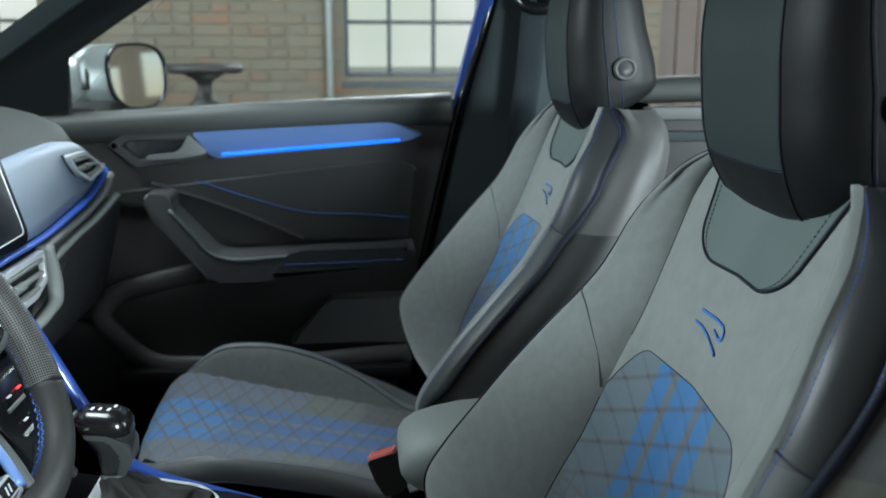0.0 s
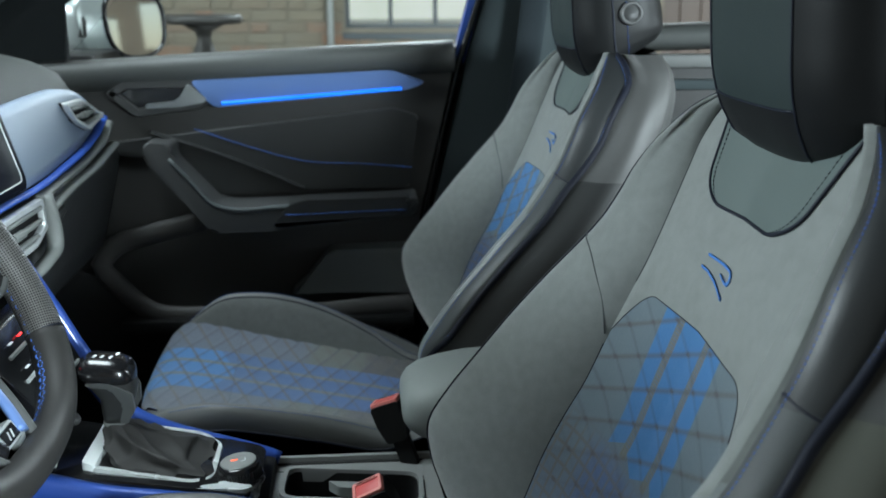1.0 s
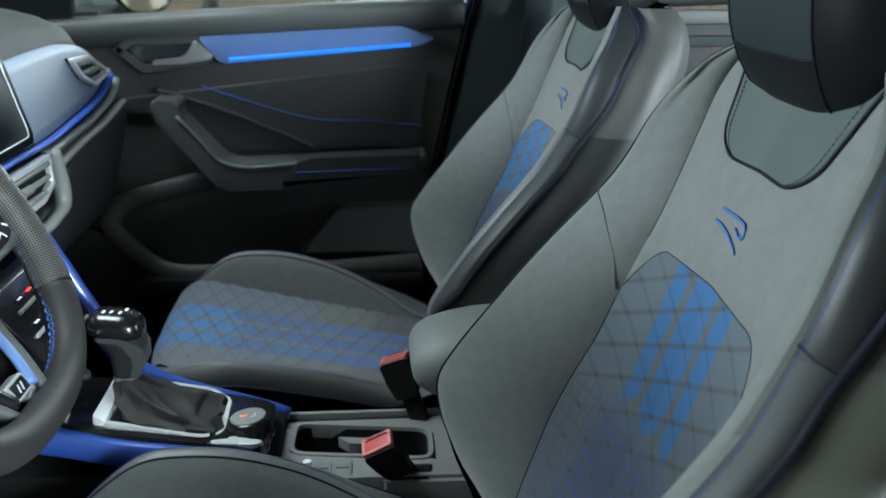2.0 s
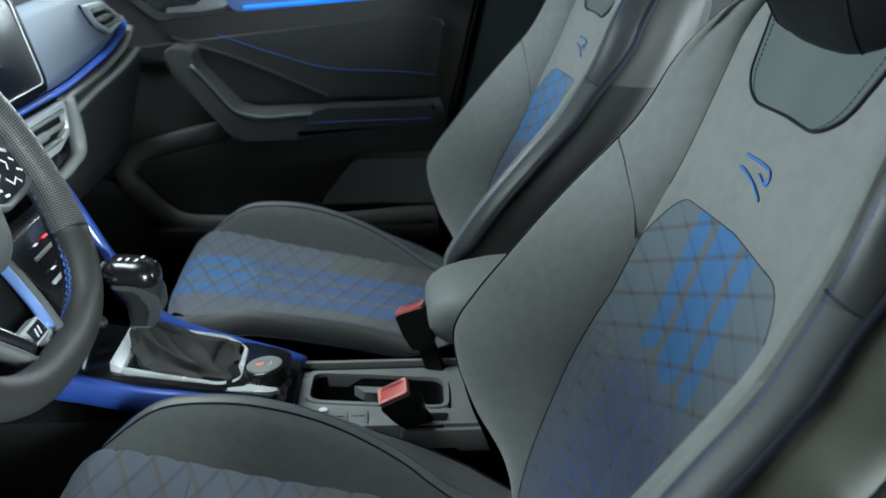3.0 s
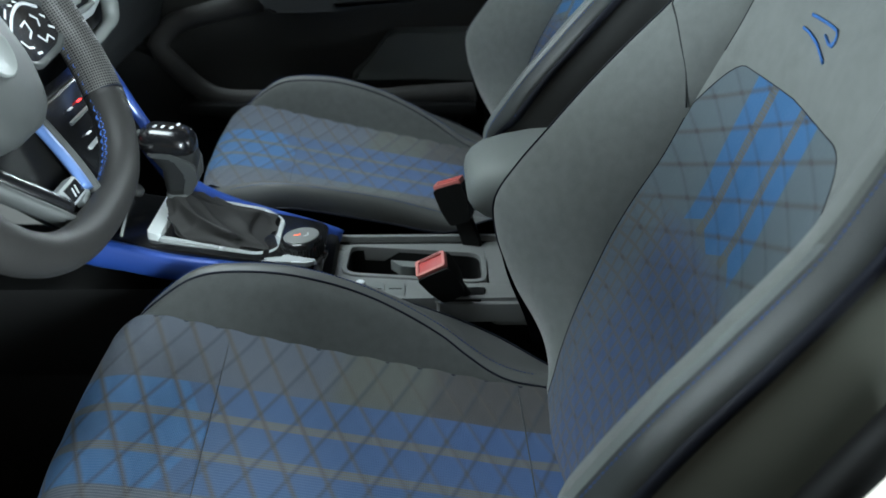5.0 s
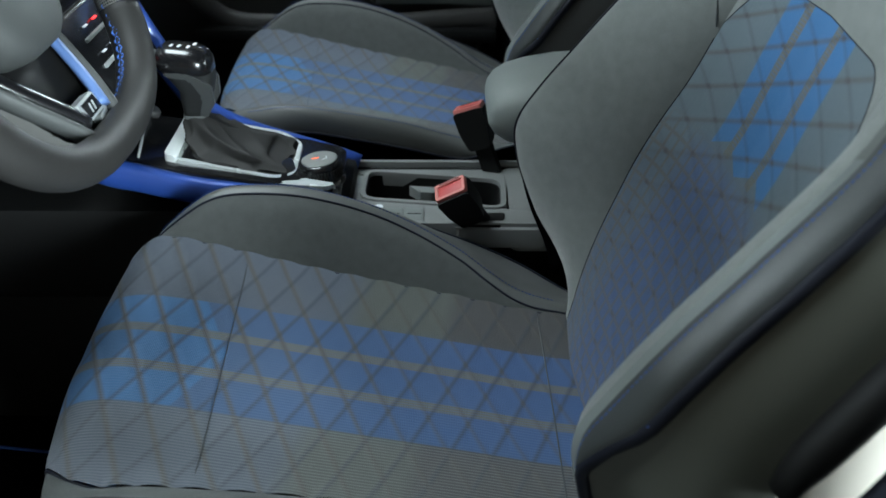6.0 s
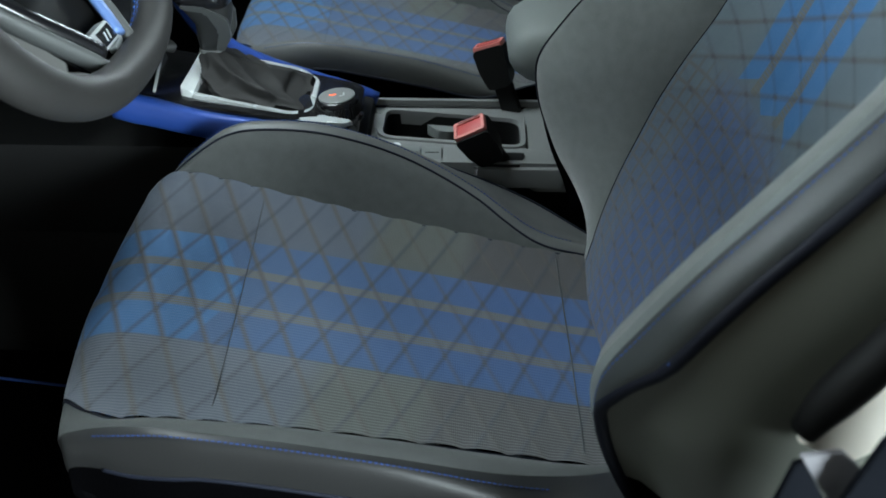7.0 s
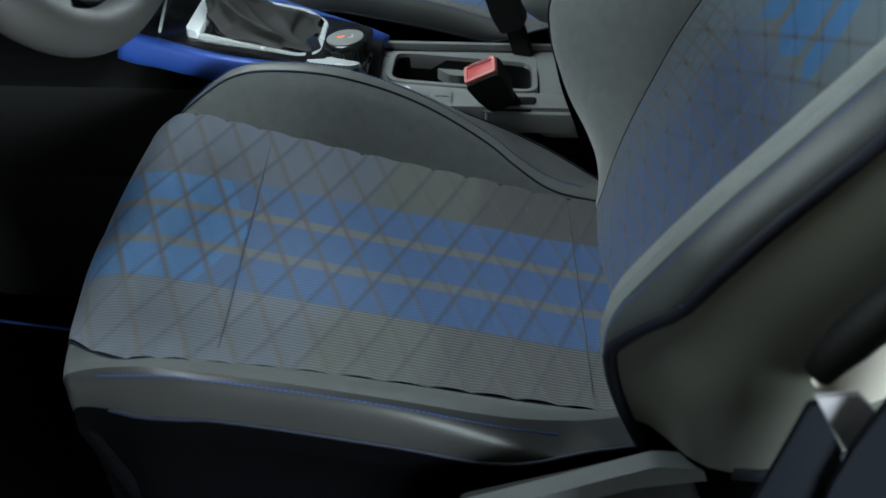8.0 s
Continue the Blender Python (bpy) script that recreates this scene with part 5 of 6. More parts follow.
# ---- steering wheel ----
def steering_wheel():
    w = thing("steering_wheel", label="flat-bottomed black leather steering wheel with blue accents", category="steering wheel")
    w.matrix_basis = Matrix.Translation((-0.6475, 0.0267, 0.9757)) @ Matrix.Rotation(radians(-26.6), 4, "Y") @ Matrix.Rotation(radians(90), 4, "Z") @ Matrix.Rotation(radians(90), 4, "X")

    # in the wheel's own frame x runs to the passenger side, y up, z towards the driver
    def rim(a, r=0.1675):
        x, y = r * math.cos(a), r * math.sin(a)
        if y < 0:
            p = 2.5
            k = (abs(math.cos(a)) ** p + abs(math.sin(a) / 0.915) ** p) ** (-1 / p)
            x, y = r * k * math.cos(a), r * k * math.sin(a)
        return Vector((x, y, 0.0))
    # the perforated grips swell towards the thumb rests
    def swell(a0, a1):
        def section(t):
            a = a0 + (a1 - a0) * t
            k = 1.0 + 0.14 * math.exp(-((math.cos(a) ** 2 - 0.80) / 0.25) ** 2)
            return [(0.0168 * k * a_, 0.0185 * b) for a_, b in ring(1, 22)]
        return section
    arcs = (("rim_grip", -0.50, 0.95), ("rim_upper", 0.95, 2.19), ("rim_grip", 2.19, 3.43), ("rim_lower", 3.43, 5.783))
    for name, a0, a1 in arcs:
        part(name, sweep([rim(a) for a in np.linspace(a0, a1, 56)], swell(a0, a1), (0, 0, 1)), PERFORATED if name == "rim_grip" else LEATHER_WHEEL, w, "perforated leather grip" if name == "rim_grip" else "smooth leather rim", True)
    for a in (-0.50, 0.95, 2.19, 3.43):
        d = (rim(a + 0.01) - rim(a - 0.01)).normalized()
        side = d.cross(Vector((0, 0, 1)))
        part("rim_seam", sweep([rim(a) + side * 0.0182 * math.cos(q) + Vector((0, 0, 0.0187 * math.sin(q))) for q in np.linspace(0, 2 * math.pi, 24, endpoint=False)], ring(0.0009, 5), d, closed=True), PIPE, w, "", True)
    # baseball stitching along the inside of the rim
    for lo, hi in ((-1.22, 1.2), (math.pi - 1.2, math.pi + 1.22)):
        turn = np.linspace(lo, hi, 84)
        for e in (-1, 1):
            zig = [rim(a, 0.1675 - 0.0165) + Vector((0, 0, -0.004 + 0.0042 * e * (1 if k % 2 else -0.25))) for k, a in enumerate(turn)]
            stitches("stitching", zig, BLUE_STITCH, w, 0.0052, 0.0046, 0.0011, "blue cross stitching", up=(0, 0, 1))
        part("stitch_groove", sweep([rim(a, 0.1675 - 0.0160) + Vector((0, 0, -0.004)) for a in turn], ring(0.0016, 6), (0, 0, 1)), PIPE, w, "dark groove under the stitching", True)
    # airbag cover: a soft shield, narrower below
    shield = rounded([(-0.066, 0.034), (-0.040, 0.050), (0.040, 0.050), (0.066, 0.034), (0.070, -0.018), (0.050, -0.056), (0.026, -0.068), (-0.026, -0.068), (-0.050, -0.056), (-0.070, -0.018)], 0.018, 4)
    part("airbag_cover", loft([[(x * k, y * k - 0.004 * (1 - k), z) for x, y in shield] for k, z in ((0.96, -0.050), (1.0, -0.022), (1.0, -0.010), (0.965, -0.001), (0.90, 0.004), (0.75, 0.008), (0.5, 0.011), (0.2, 0.0125))]), COVER, w, "soft grey airbag cover", True)
    part("emblem", moved(lathe([(0.0235, 0.010), (0.0245, 0.0138), (0.0228, 0.0148), (0.0215, 0.0133), (0.0, 0.0140)], 36), pose(0, 0.004, 0)), TRIM_GREY, w, "round grey emblem", True)
    part("mould_mark", sweep([(0.026, -0.046, 0.0072), (0.034, -0.043, 0.0068), (0.040, -0.045, 0.006)], [(0.0028 * a, 0.0006 * b) for a, b in ring(1, 8)], (0, 0, 1)), LEATHER_WHEEL, w, "", True)
    pad = [(0.050, 0.033), (0.112, 0.031), (0.148, 0.017), (0.163, 0.000), (0.156, -0.017), (0.136, -0.026), (0.078, -0.029), (0.052, -0.016)]
    for s in (1, -1):
        part("spoke", slab([(0.040, 0.036), (0.116, 0.034), (0.158, 0.012), (0.160, -0.016), (0.110, -0.032), (0.040, -0.030)], lambda x, y, q, s=s: (s * x, y, -0.030 + q), 0.020, 0.006, r=0.010), PLASTIC, w, "black spoke")
        b = part("control_pad", slab(pad, lambda x, y, q, s=s: (s * x, y, -0.012 + q), 0.010, 0.0015, r=0.008), GLOSS, w, "gloss black touch control pad")
        part("pad_edge", sweep([(s * x, y, -0.003) for x, y in rounded(pad, 0.010, 6)], [(0.0038 * a, 0.0042 * c) for a, c in ring(1, 10)], (0, 0, 1), closed=True), COVER, b, "grey edge", True)
        part("pad_light", sweep([(s * x, y, -0.0016) for x, y in curve([(0.070, 0.006), (0.092, 0.018), (0.118, 0.022), (0.142, 0.013)], 20)], [(0.0019 * a, 0.0008 * c) for a, c in ring(1, 6)], (0, 0, 1)), PRINT, b, "thin white bar", True)
        for trace in ([(0.076, 0.018), (0.086, 0.024)], [(0.094, 0.026), (0.100, 0.024)], [(0.106, 0.027), (0.112, 0.024)], [(0.076, -0.004), (0.082, -0.012), (0.090, -0.014)], [(0.092, 0.006), (0.104, 0.008), (0.104, -0.002), (0.094, -0.006)], [(0.120, 0.010), (0.128, 0.004), (0.124, -0.002)], [(0.138, 0.006), (0.144, 0.002)], [(0.110, -0.008), (0.118, -0.016), (0.128, -0.012), (0.134, -0.018)], [(0.090, -0.020), (0.098, -0.021)], [(0.140, -0.006), (0.148, -0.010)]):
            part("pictogram", sweep([(s * x, y, -0.0017) for x, y in trace], [(0.0013 * a, 0.0005 * c) for a, c in ring(1, 6)], (0, 0, 1)), PRINT, b)
        # lower spoke: a grey frame round a dark window, the passenger side inlaid with blue
        arm = curve([(0.074, -0.050, -0.030), (0.058, -0.088, -0.016), (0.038, -0.126, -0.003), (0.031, -0.138, 0.0), (0.018, -0.1455, 0.001), (0.0, -0.147, 0.001)], 32)
        part("lower_spoke", sweep([(s * x, y, z) for x, y, z in arm], [(0.0056 * a, 0.0085 * c - 0.006) for a, c in ring(1, 16)], (0, 0, 1)), COVER, w, "grey lower spoke", True)
        part("blue_inlay" if s > 0 else "dark_inlay", sweep([(s * (x - 0.0115), y + 0.0045 + 0.004 * k / 32, z - 0.003) for k, (x, y, z) in enumerate(arm[:24])], [(0.0070 * a, 0.0045 * c) for a, c in ring(1, 10)], (0, 0, 1)), BLUE_DOOR if s > 0 else GLOSS, w, "blue inlay" if s > 0 else "", True)
    foot = []
    for k in np.linspace(0, 1, 12):
        half, y = 0.030 + 0.046 * k ** 2.2, -0.140 - 0.016 * k
        foot.append([(x, y - 0.004 * abs(x) / half, -0.010 + 0.016 * math.sin(math.pi * (i + 0.5) / 18) * (0.75 + 0.25 * k)) for i, x in enumerate(np.linspace(-half, half, 18))] + [(x, y, -0.022) for x in np.linspace(half, -half, 18)])
    part("spoke_foot", loft(foot), LEATHER_WHEEL, w, "smooth leather foot of the spoke", True)
    part("inner_plate", slab([(-0.072, -0.052), (0.072, -0.052), (0.034, -0.132), (0.020, -0.144), (-0.020, -0.144), (-0.034, -0.132)], lambda x, y, q: (x, y, -0.020 + q - (y + 0.144) * 0.22), 0.006, 0.002), PLASTIC_BLACK, w, "dark plate between the spokes")
    badge = part("badge", slab([(-0.019, -0.113), (0.015, -0.113), (0.019, -0.131), (-0.015, -0.131)], lambda x, y, q: (x, y, -0.014 + q), 0.010, 0.002, r=0.002), SATIN, w, "small chrome badge")
    part("badge_field", slab([(-0.0145, -0.1155), (0.0115, -0.1155), (0.0148, -0.1285), (-0.0112, -0.1285)], lambda x, y, q: (x, y, -0.0042 + q), 0.002, 0.0005), GLOSS, badge)
    for x in (-0.006, 0.001):
        part("badge_mark", sweep([(x, -0.126, -0.0018), (x + 0.002, -0.1185, -0.0018)], [(0.0011 * a, 0.0006 * c) for a, c in ring(1, 6)], (0, 0, 1)), SATIN, badge, "plain silver bar")
    part("badge_wing", slab([(0.016, -0.122), (0.027, -0.120), (0.024, -0.136), (0.004, -0.1385), (0.006, -0.1335), (0.0195, -0.132)], lambda x, y, q: (x, y, -0.012 + q), 0.007, 0.0015, r=0.002), SATIN, badge)
    part("column_shroud", lathe([(0.055, -0.26), (0.06, -0.09), (0.05, -0.045)], 24), PLASTIC, w, "black steering column shroud", True)
    return w


COVER = surface("grey_wheel_cover", (0.044, 0.047, 0.046), 0.6, vary=0.12, scale=20, grain=0.3, grain_scale=700)


def perforated():
    m = surface("perforated_leather", (0.078, 0.075, 0.072), 0.5, vary=0.15, scale=25, spec=0.3)
    t = m.node_tree
    b = t.nodes["Principled BSDF"]
    # rows of holes run round the rim and round its section
    tc, sep = t.nodes.new("ShaderNodeTexCoord"), t.nodes.new("ShaderNodeSeparateXYZ")
    t.links.new(tc.outputs["Object"], sep.inputs[0])
    x, y, z = (Ex(t, sep.outputs[k]) for k in range(3))
    pitch = math.pi / 0.0027
    along = y.op("ARCTAN2", x) * (0.1675 * pitch)
    across = z.op("ARCTAN2", (x * x + y * y).op("SQRT") - 0.1675) * (0.0178 * pitch)
    hole = ((along.op("SINE") * across.op("SINE")).absolute() * -1.0 + 1.0).below(0.52, 0.16)
    old = b.inputs["Base Color"].links[0].from_socket
    t.links.new(blend(t, hole, old, (0.006, 0.006, 0.006)), b.inputs["Base Color"])
    bumped(t, b, hole * -1.0, 0.7, 0.0008)
    return m


PERFORATED = perforated()
steering_wheel()


# ---- centre console ----
def flat_at(z):
    return lambda x, y, q: (x, y, z + q)


def sloped(x, y, q=0.0):
    """The top of the console, which climbs towards the dashboard."""
    return (x, y, 0.656 + max(0.0, -0.49 - x) * 0.20 + q)


def centre_console():
    c = thing("centre_console", label="black centre console with blue sides and silver gear surround", category="console")
    part("body", box(-0.95, 0.10, 0.284, 0.440, 0.305, 0.520, 0.02), PLASTIC_BLACK, c, "black console body")
    part("front_block", box(-0.95, -0.415, 0.284, 0.440, 0.50, 0.628, 0.01), PLASTIC_BLACK, c, "black block under the gear plate")
    for y in (0.282, 0.434):
        part("side_wall", box(-0.42, 0.02, y, y + 0.006, 0.50, 0.612, 0.001, 1), PLASTIC_BLACK, c, "black console side wall")
    for s, y in ((-1, 0.281), (1, 0.442)):
        pts = curve(((-0.735, y + s * 0.012, 0.925), (-0.687, y + s * 0.008, 0.843), (-0.650, y + s * 0.006, 0.774), (-0.596, y + s * 0.002, 0.697), (-0.552, y, 0.676), (-0.500, y - s * 0.002, 0.660), (-0.43, y - s * 0.006, 0.640), (-0.408, y - s * 0.008, 0.632)) if s > 0 else ((-0.690, y - 0.006, 0.700), (-0.672, y - 0.006, 0.694), (-0.655, y - 0.005, 0.690), (-0.60, y - 0.002, 0.674), (-0.53, y, 0.664), (-0.45, y + 0.005, 0.652), (-0.408, y + 0.008, 0.640)), 40)
        part("blue_side", sweep(pts, lambda t: [((0.011 - 0.004 * t) * a, (0.018 - 0.006 * t) * b - 0.014) for a, b in [(math.copysign(abs(p) ** 0.75, p), math.copysign(abs(q) ** 0.75, q)) for p, q in ring(1, 16)]]), BLUE_PAINT, c, "blue painted console side", True)
    part("gear_plate", slab([(-0.70, 0.285), (-0.44, 0.283), (-0.425, 0.30), (-0.425, 0.405), (-0.46, 0.424), (-0.70, 0.427)], lambda x, y, q: sloped(x, y, q - 0.016), 0.014, 0.003, r=0.012), GLOSS, c, "gloss black gear surround plate")
    part("gear_surround", frame_plate([(-0.624, 0.300), (-0.500, 0.297), (-0.478, 0.316), (-0.480, 0.406), (-0.506, 0.432), (-0.618, 0.432)], lambda x, y, q: sloped(x, y, q - 0.006), 0.012, 0.009, r=0.014), BAR_SILVER, c, "brushed silver gear surround")
    part("silver_bar", slab([(-0.6290, 0.3020), (-0.6125, 0.3000), (-0.6170, 0.4200), (-0.6290, 0.4240)], lambda x, y, q: sloped(x, y, q - 0.008), 0.018, 0.004, r=0.005), PALE_SILVER, c, "pale silver bar before the gear boot")
    part("silver_tail", slab([(-0.520, 0.288), (-0.440, 0.287), (-0.428, 0.296), (-0.455, 0.304), (-0.466, 0.330), (-0.480, 0.330), (-0.492, 0.306)], lambda x, y, q: sloped(x, y, q - 0.007), 0.010, 0.004, r=0.006), BAR_SILVER, c, "silver tail of the surround")
    part("side_blade", sweep([(-0.658, 0.300, 0.690), (-0.668, 0.360, 0.693), (-0.676, 0.420, 0.696)], [(0.0016 * p, 0.003 * q) for p, q in ring(1, 8)]), SATIN, c, "thin silver blade beside the bar", True)
    # storage tray with cup holders
    part("tray_frame", frame_plate([(-0.428, 0.270), (-0.185, 0.270), (-0.185, 0.446), (-0.428, 0.446)], flat_at(0.592), 0.027, 0.009, r=0.008), TRAY, c, "grey tray frame")
    part("tray_deck", slab([(-0.416, 0.274), (-0.290, 0.274), (-0.285, 0.264), (-0.185, 0.264), (-0.185, 0.312), (-0.238, 0.318), (-0.404, 0.3405), (-0.416, 0.3405)], flat_at(0.590), 0.0245, 0.003), TRAY, c, "grey switch deck")
    part("tray_bank", slab([(-0.416, 0.418), (-0.396, 0.418), (-0.245, 0.394), (-0.185, 0.388), (-0.185, 0.442), (-0.416, 0.442)], flat_at(0.590), 0.020, 0.005, r=0.004), TRAY, c, "grey sloping bank of the tray")
    part("tray_end", slab([(-0.420, 0.336), (-0.403, 0.336), (-0.400, 0.412), (-0.420, 0.412)], flat_at(0.590), 0.023, 0.003), TRAY, c, "grey front end of the tray")
    part("cup_well", frame_plate([(-0.409, 0.3365), (-0.224, 0.311), (-0.222, 0.398), (-0.406, 0.423)], flat_at(0.598), 0.019, 0.008, r=0.024), TRAY, c, "rounded cup holder rim")
    part("well_lining", frame_plate([(-0.403, 0.3425), (-0.231, 0.317), (-0.229, 0.392), (-0.400, 0.417)], flat_at(0.528), 0.084, 0.0025, r=0.022), PLASTIC_BLACK, c, "black cup holder lining")
    part("well_floor", box(-0.412, -0.21, 0.30, 0.436, 0.515, 0.530, 0), PLASTIC_BLACK, c, "black cup holder floor")
    part("cup_divider", slab([(-0.352, 0.414), (-0.300, 0.404), (-0.304, 0.390), (-0.318, 0.386), (-0.334, 0.390)], flat_at(0.586), 0.014, 0.004, r=0.004), TRIM_GREY, c, "grey cup divider")
    part("rear_deck", slab([(-0.222, 0.266), (0.02, 0.266), (0.02, 0.444), (-0.222, 0.444)], flat_at(0.584), 0.028, 0.010, r=0.012), TRAY, c, "grey rear deck")
    part("deck_recess", slab([(-0.275, 0.2700), (-0.235, 0.2690), (-0.228, 0.300), (-0.275, 0.300)], flat_at(0.606), 0.0115, 0.001, r=0.003), PLASTIC_BLACK, c, "black slot in the deck")
    for k, (x0, x1) in enumerate(((-0.388, -0.352), (-0.349, -0.327))):
        b = part("switch", slab([(x0, 0.279), (x1, 0.279), (x1, 0.314), (x0, 0.314)], flat_at(0.6125), 0.005, 0.0015, r=0.003), TRIM_GREY, c, "grey console switch")
        part("switch_slot", slab([(x0 + 0.003, 0.2965), (x1 - 0.003, 0.2965), (x1 - 0.003, 0.2980), (x0 + 0.003, 0.2980)], flat_at(0.6172), 0.0008, 0), PLASTIC_BLACK, b)
        if k == 0:
            part("switch_cap", slab([(x0 + 0.002, 0.305), (x0 + 0.012, 0.305), (x0 + 0.012, 0.314), (x0 + 0.002, 0.314)], flat_at(0.6165), 0.005, 0.002, r=0.003), PRINT, b, "bright switch cap")
    on_dial = pose(-0.449, 0.330, 0.646, 0, -6, 0)
    dial = part("drive_dial", moved(lathe([(0.029, 0), (0.029, 0.004), (0.0255, 0.006), (0.0255, 0.021), (0.0245, 0.026), (0.0225, 0.0275), (0.0, 0.0275)], 44), on_dial), GLOSS, c, "round black drive mode dial", True)
    for k in range(40):
        q = 2 * math.pi * k / 40
        part("knurl", moved(box(-0.0008, 0.0008, -0.0011, 0.0011, 0.007, 0.020, 0.0004, 1), on_dial @ Matrix.Rotation(q, 4, "Z") @ Matrix.Translation((0.0256, 0, 0))), PLASTIC, dial)
    part("dial_face", moved(lathe([(0.0218, 0.0270), (0.0216, 0.0286), (0.0205, 0.0292), (0.0, 0.0290)], 40), on_dial), DIAL_GREY, dial, "grey dial face", True)
    part("dial_mark", moved(sweep([(-0.009, 0.001, 0.0293), (-0.005, 0.0005, 0.0293), (-0.001, 0.0025, 0.0293)], [(0.0011 * p, 0.0005 * q) for p, q in ring(1, 6)]), on_dial), RED_ORANGE, dial, "glowing orange mark")
    part("dial_mark", moved(sweep([(0.004, -0.004, 0.0293), (0.009, -0.002, 0.0293), (0.008, 0.005, 0.0293)], [(0.0007 * p, 0.0004 * q) for p, q in ring(1, 6)]), on_dial), PRINT, dial, "pale printed mark")
    part("start_button", moved(lathe([(0.010, 0), (0.010, 0.006), (0.008, 0.008), (0, 0.007)], 24), pose(-0.664, 0.392, 0.706, 0, 30, 0)), PLASTIC_GREY, c, "dark grey start button", True)
    return c


PALE_SILVER = surface("pale_bright_silver", (0.80, 0.84, 0.83), 0.30, metal=0.15, vary=0.06, scale=15)
DIAL_GREY = surface("dial_face_grey", (0.20, 0.205, 0.20), 0.35, vary=0.08, scale=30)
TRAY = surface("tray_grey_plastic", (0.170, 0.174, 0.170), 0.42, vary=0.12, scale=20, grain=0.3, grain_scale=800)
RED_ORANGE = glowing("orange_pictogram_light", (1.0, 0.12, 0.03), 1.5)
centre_console()


def gear_selector():
    g = thing("gear_selector", label="gloss black gear selector with pleated leather boot", category="gear lever")
    neck, n = Vector((-0.599, 0.354, 0.722)), 84
    rings = []
    for k in np.linspace(0, 1, 40):
        # the leather falls steeply ahead of the lever and slumps in folds behind it
        drop = 1 - k ** 1.6
        cx, cy = neck.x + (-0.544 - neck.x) * (1 - k) ** 1.05, neck.y + (0.364 - neck.y) * (1 - k)
        rx, ry = 0.011 + 0.050 * (1 - k) ** 0.8, 0.011 + 0.048 * (1 - k) ** 0.8
        row = []
        for j in range(n):
            a = 2 * math.pi * j / n
            c, q = math.cos(a), math.sin(a)
            box_ = 0.45 + 0.55 * k
            x, y = rx * math.copysign(abs(c) ** box_, c), ry * math.copysign(abs(q) ** box_, q)
            mid = math.sin(math.pi * min(1.0, 0.02 + 0.98 * k)) ** 1.1 * 0.9
            twist = a + 1.1 * k
            crease = (0.55 - abs(math.sin(2.5 * twist + 1.2)) ** 0.8) * 0.012 + (0.55 - abs(math.sin(4.0 * a - 5.5 * k)) ** 0.7) * 0.006
            slump = 0.012 * math.exp(-((k - 0.42) / 0.12) ** 2) * max(0.0, c) + 0.010 * math.exp(-((k - 0.20) / 0.08) ** 2) * max(0.0, c - 0.3)
            r = math.hypot(x, y) + 1e-6
            grow = 1 + (crease + slump) * mid / r
            z = 0.662 + (neck.z - 0.662) * (1 - drop) + max(0.0, -0.49 - cx - x) * 0.20 * (1 - k)
            row.append((cx + x * grow, cy + y * grow, z + crease * 0.5 * mid))
        rings.append(row)
    part("boot", loft(rings), BOOT, g, "creased dark brown leather boot", True)
    part("boot_buckle", moved(lathe([(0.0, -0.006), (0.012, -0.005), (0.014, 0.0), (0.012, 0.004), (0.008, 0.003), (0.0, 0.001)], 20), pose(-0.545, 0.345, 0.676, 55, 20, 0)), BOOT, g, "round leather toggle", True)
    # the knob leans with the lever: narrow neck, broad head, gloss cap with pale marks
    prof = ((0.719, 0.0125, 0.013, 0.0), (0.735, 0.0165, 0.0165, 0.002), (0.754, 0.0205, 0.0195, 0.0055), (0.768, 0.0265, 0.0230, 0.002), (0.778, 0.0300, 0.0248, -0.003), (0.784, 0.0305, 0.025, -0.005))

    def oval(c, rx, ry, z, tip=0.0):
        out = []
        for a in np.linspace(0, 2 * math.pi, 40, endpoint=False):
            x = rx * math.copysign(abs(math.cos(a)) ** 0.66, math.cos(a))
            out.append((c + x, 0.357 + ry * math.copysign(abs(math.sin(a)) ** 0.7, math.sin(a)), z + tip * x))
        return out
    part("knob", loft([oval(-0.599 + dx, rx, ry, z) for z, rx, ry, dx in prof]), LEATHER, g, "black leather knob", True)
    part("knob_cap", loft([oval(-0.604, rx, ry, z - 0.0105, -0.12) for z, rx, ry in ((0.789, 0.0315, 0.0258), (0.792, 0.0325, 0.0268), (0.803, 0.0322, 0.0262), (0.811, 0.0285, 0.0225), (0.8155, 0.0215, 0.016), (0.817, 0.010, 0.008), (0.8172, 0.002, 0.002))]), GLOSS, g, "gloss black cap", True)
    part("knob_collar", loft([oval(-0.599, rx, ry, z) for z, rx, ry in ((0.717, 0.0130, 0.013), (0.719, 0.0145, 0.0145), (0.722, 0.0145, 0.0145), (0.724, 0.0130, 0.013))]), TRIM_GREY, g, "satin grey collar", True)
    for e in (-1, 1):
        def on_knob(x, z, q, e=e):
            reach = float(np.interp(z, [p[0] for p in prof], [p[2] for p in prof]))
            return (x, 0.357 + e * (reach - 0.004 + q), z)
        part("knob_cheek", slab([(-0.625, 0.780), (-0.600, 0.781), (-0.584, 0.772), (-0.572, 0.763), (-0.571, 0.742), (-0.5815, 0.7225), (-0.591, 0.724), (-0.584, 0.748), (-0.596, 0.7718), (-0.622, 0.7755)], on_knob, 0.0055, 0.0018, r=0.003), KNOB_GREY, g, "satin grey cheek")
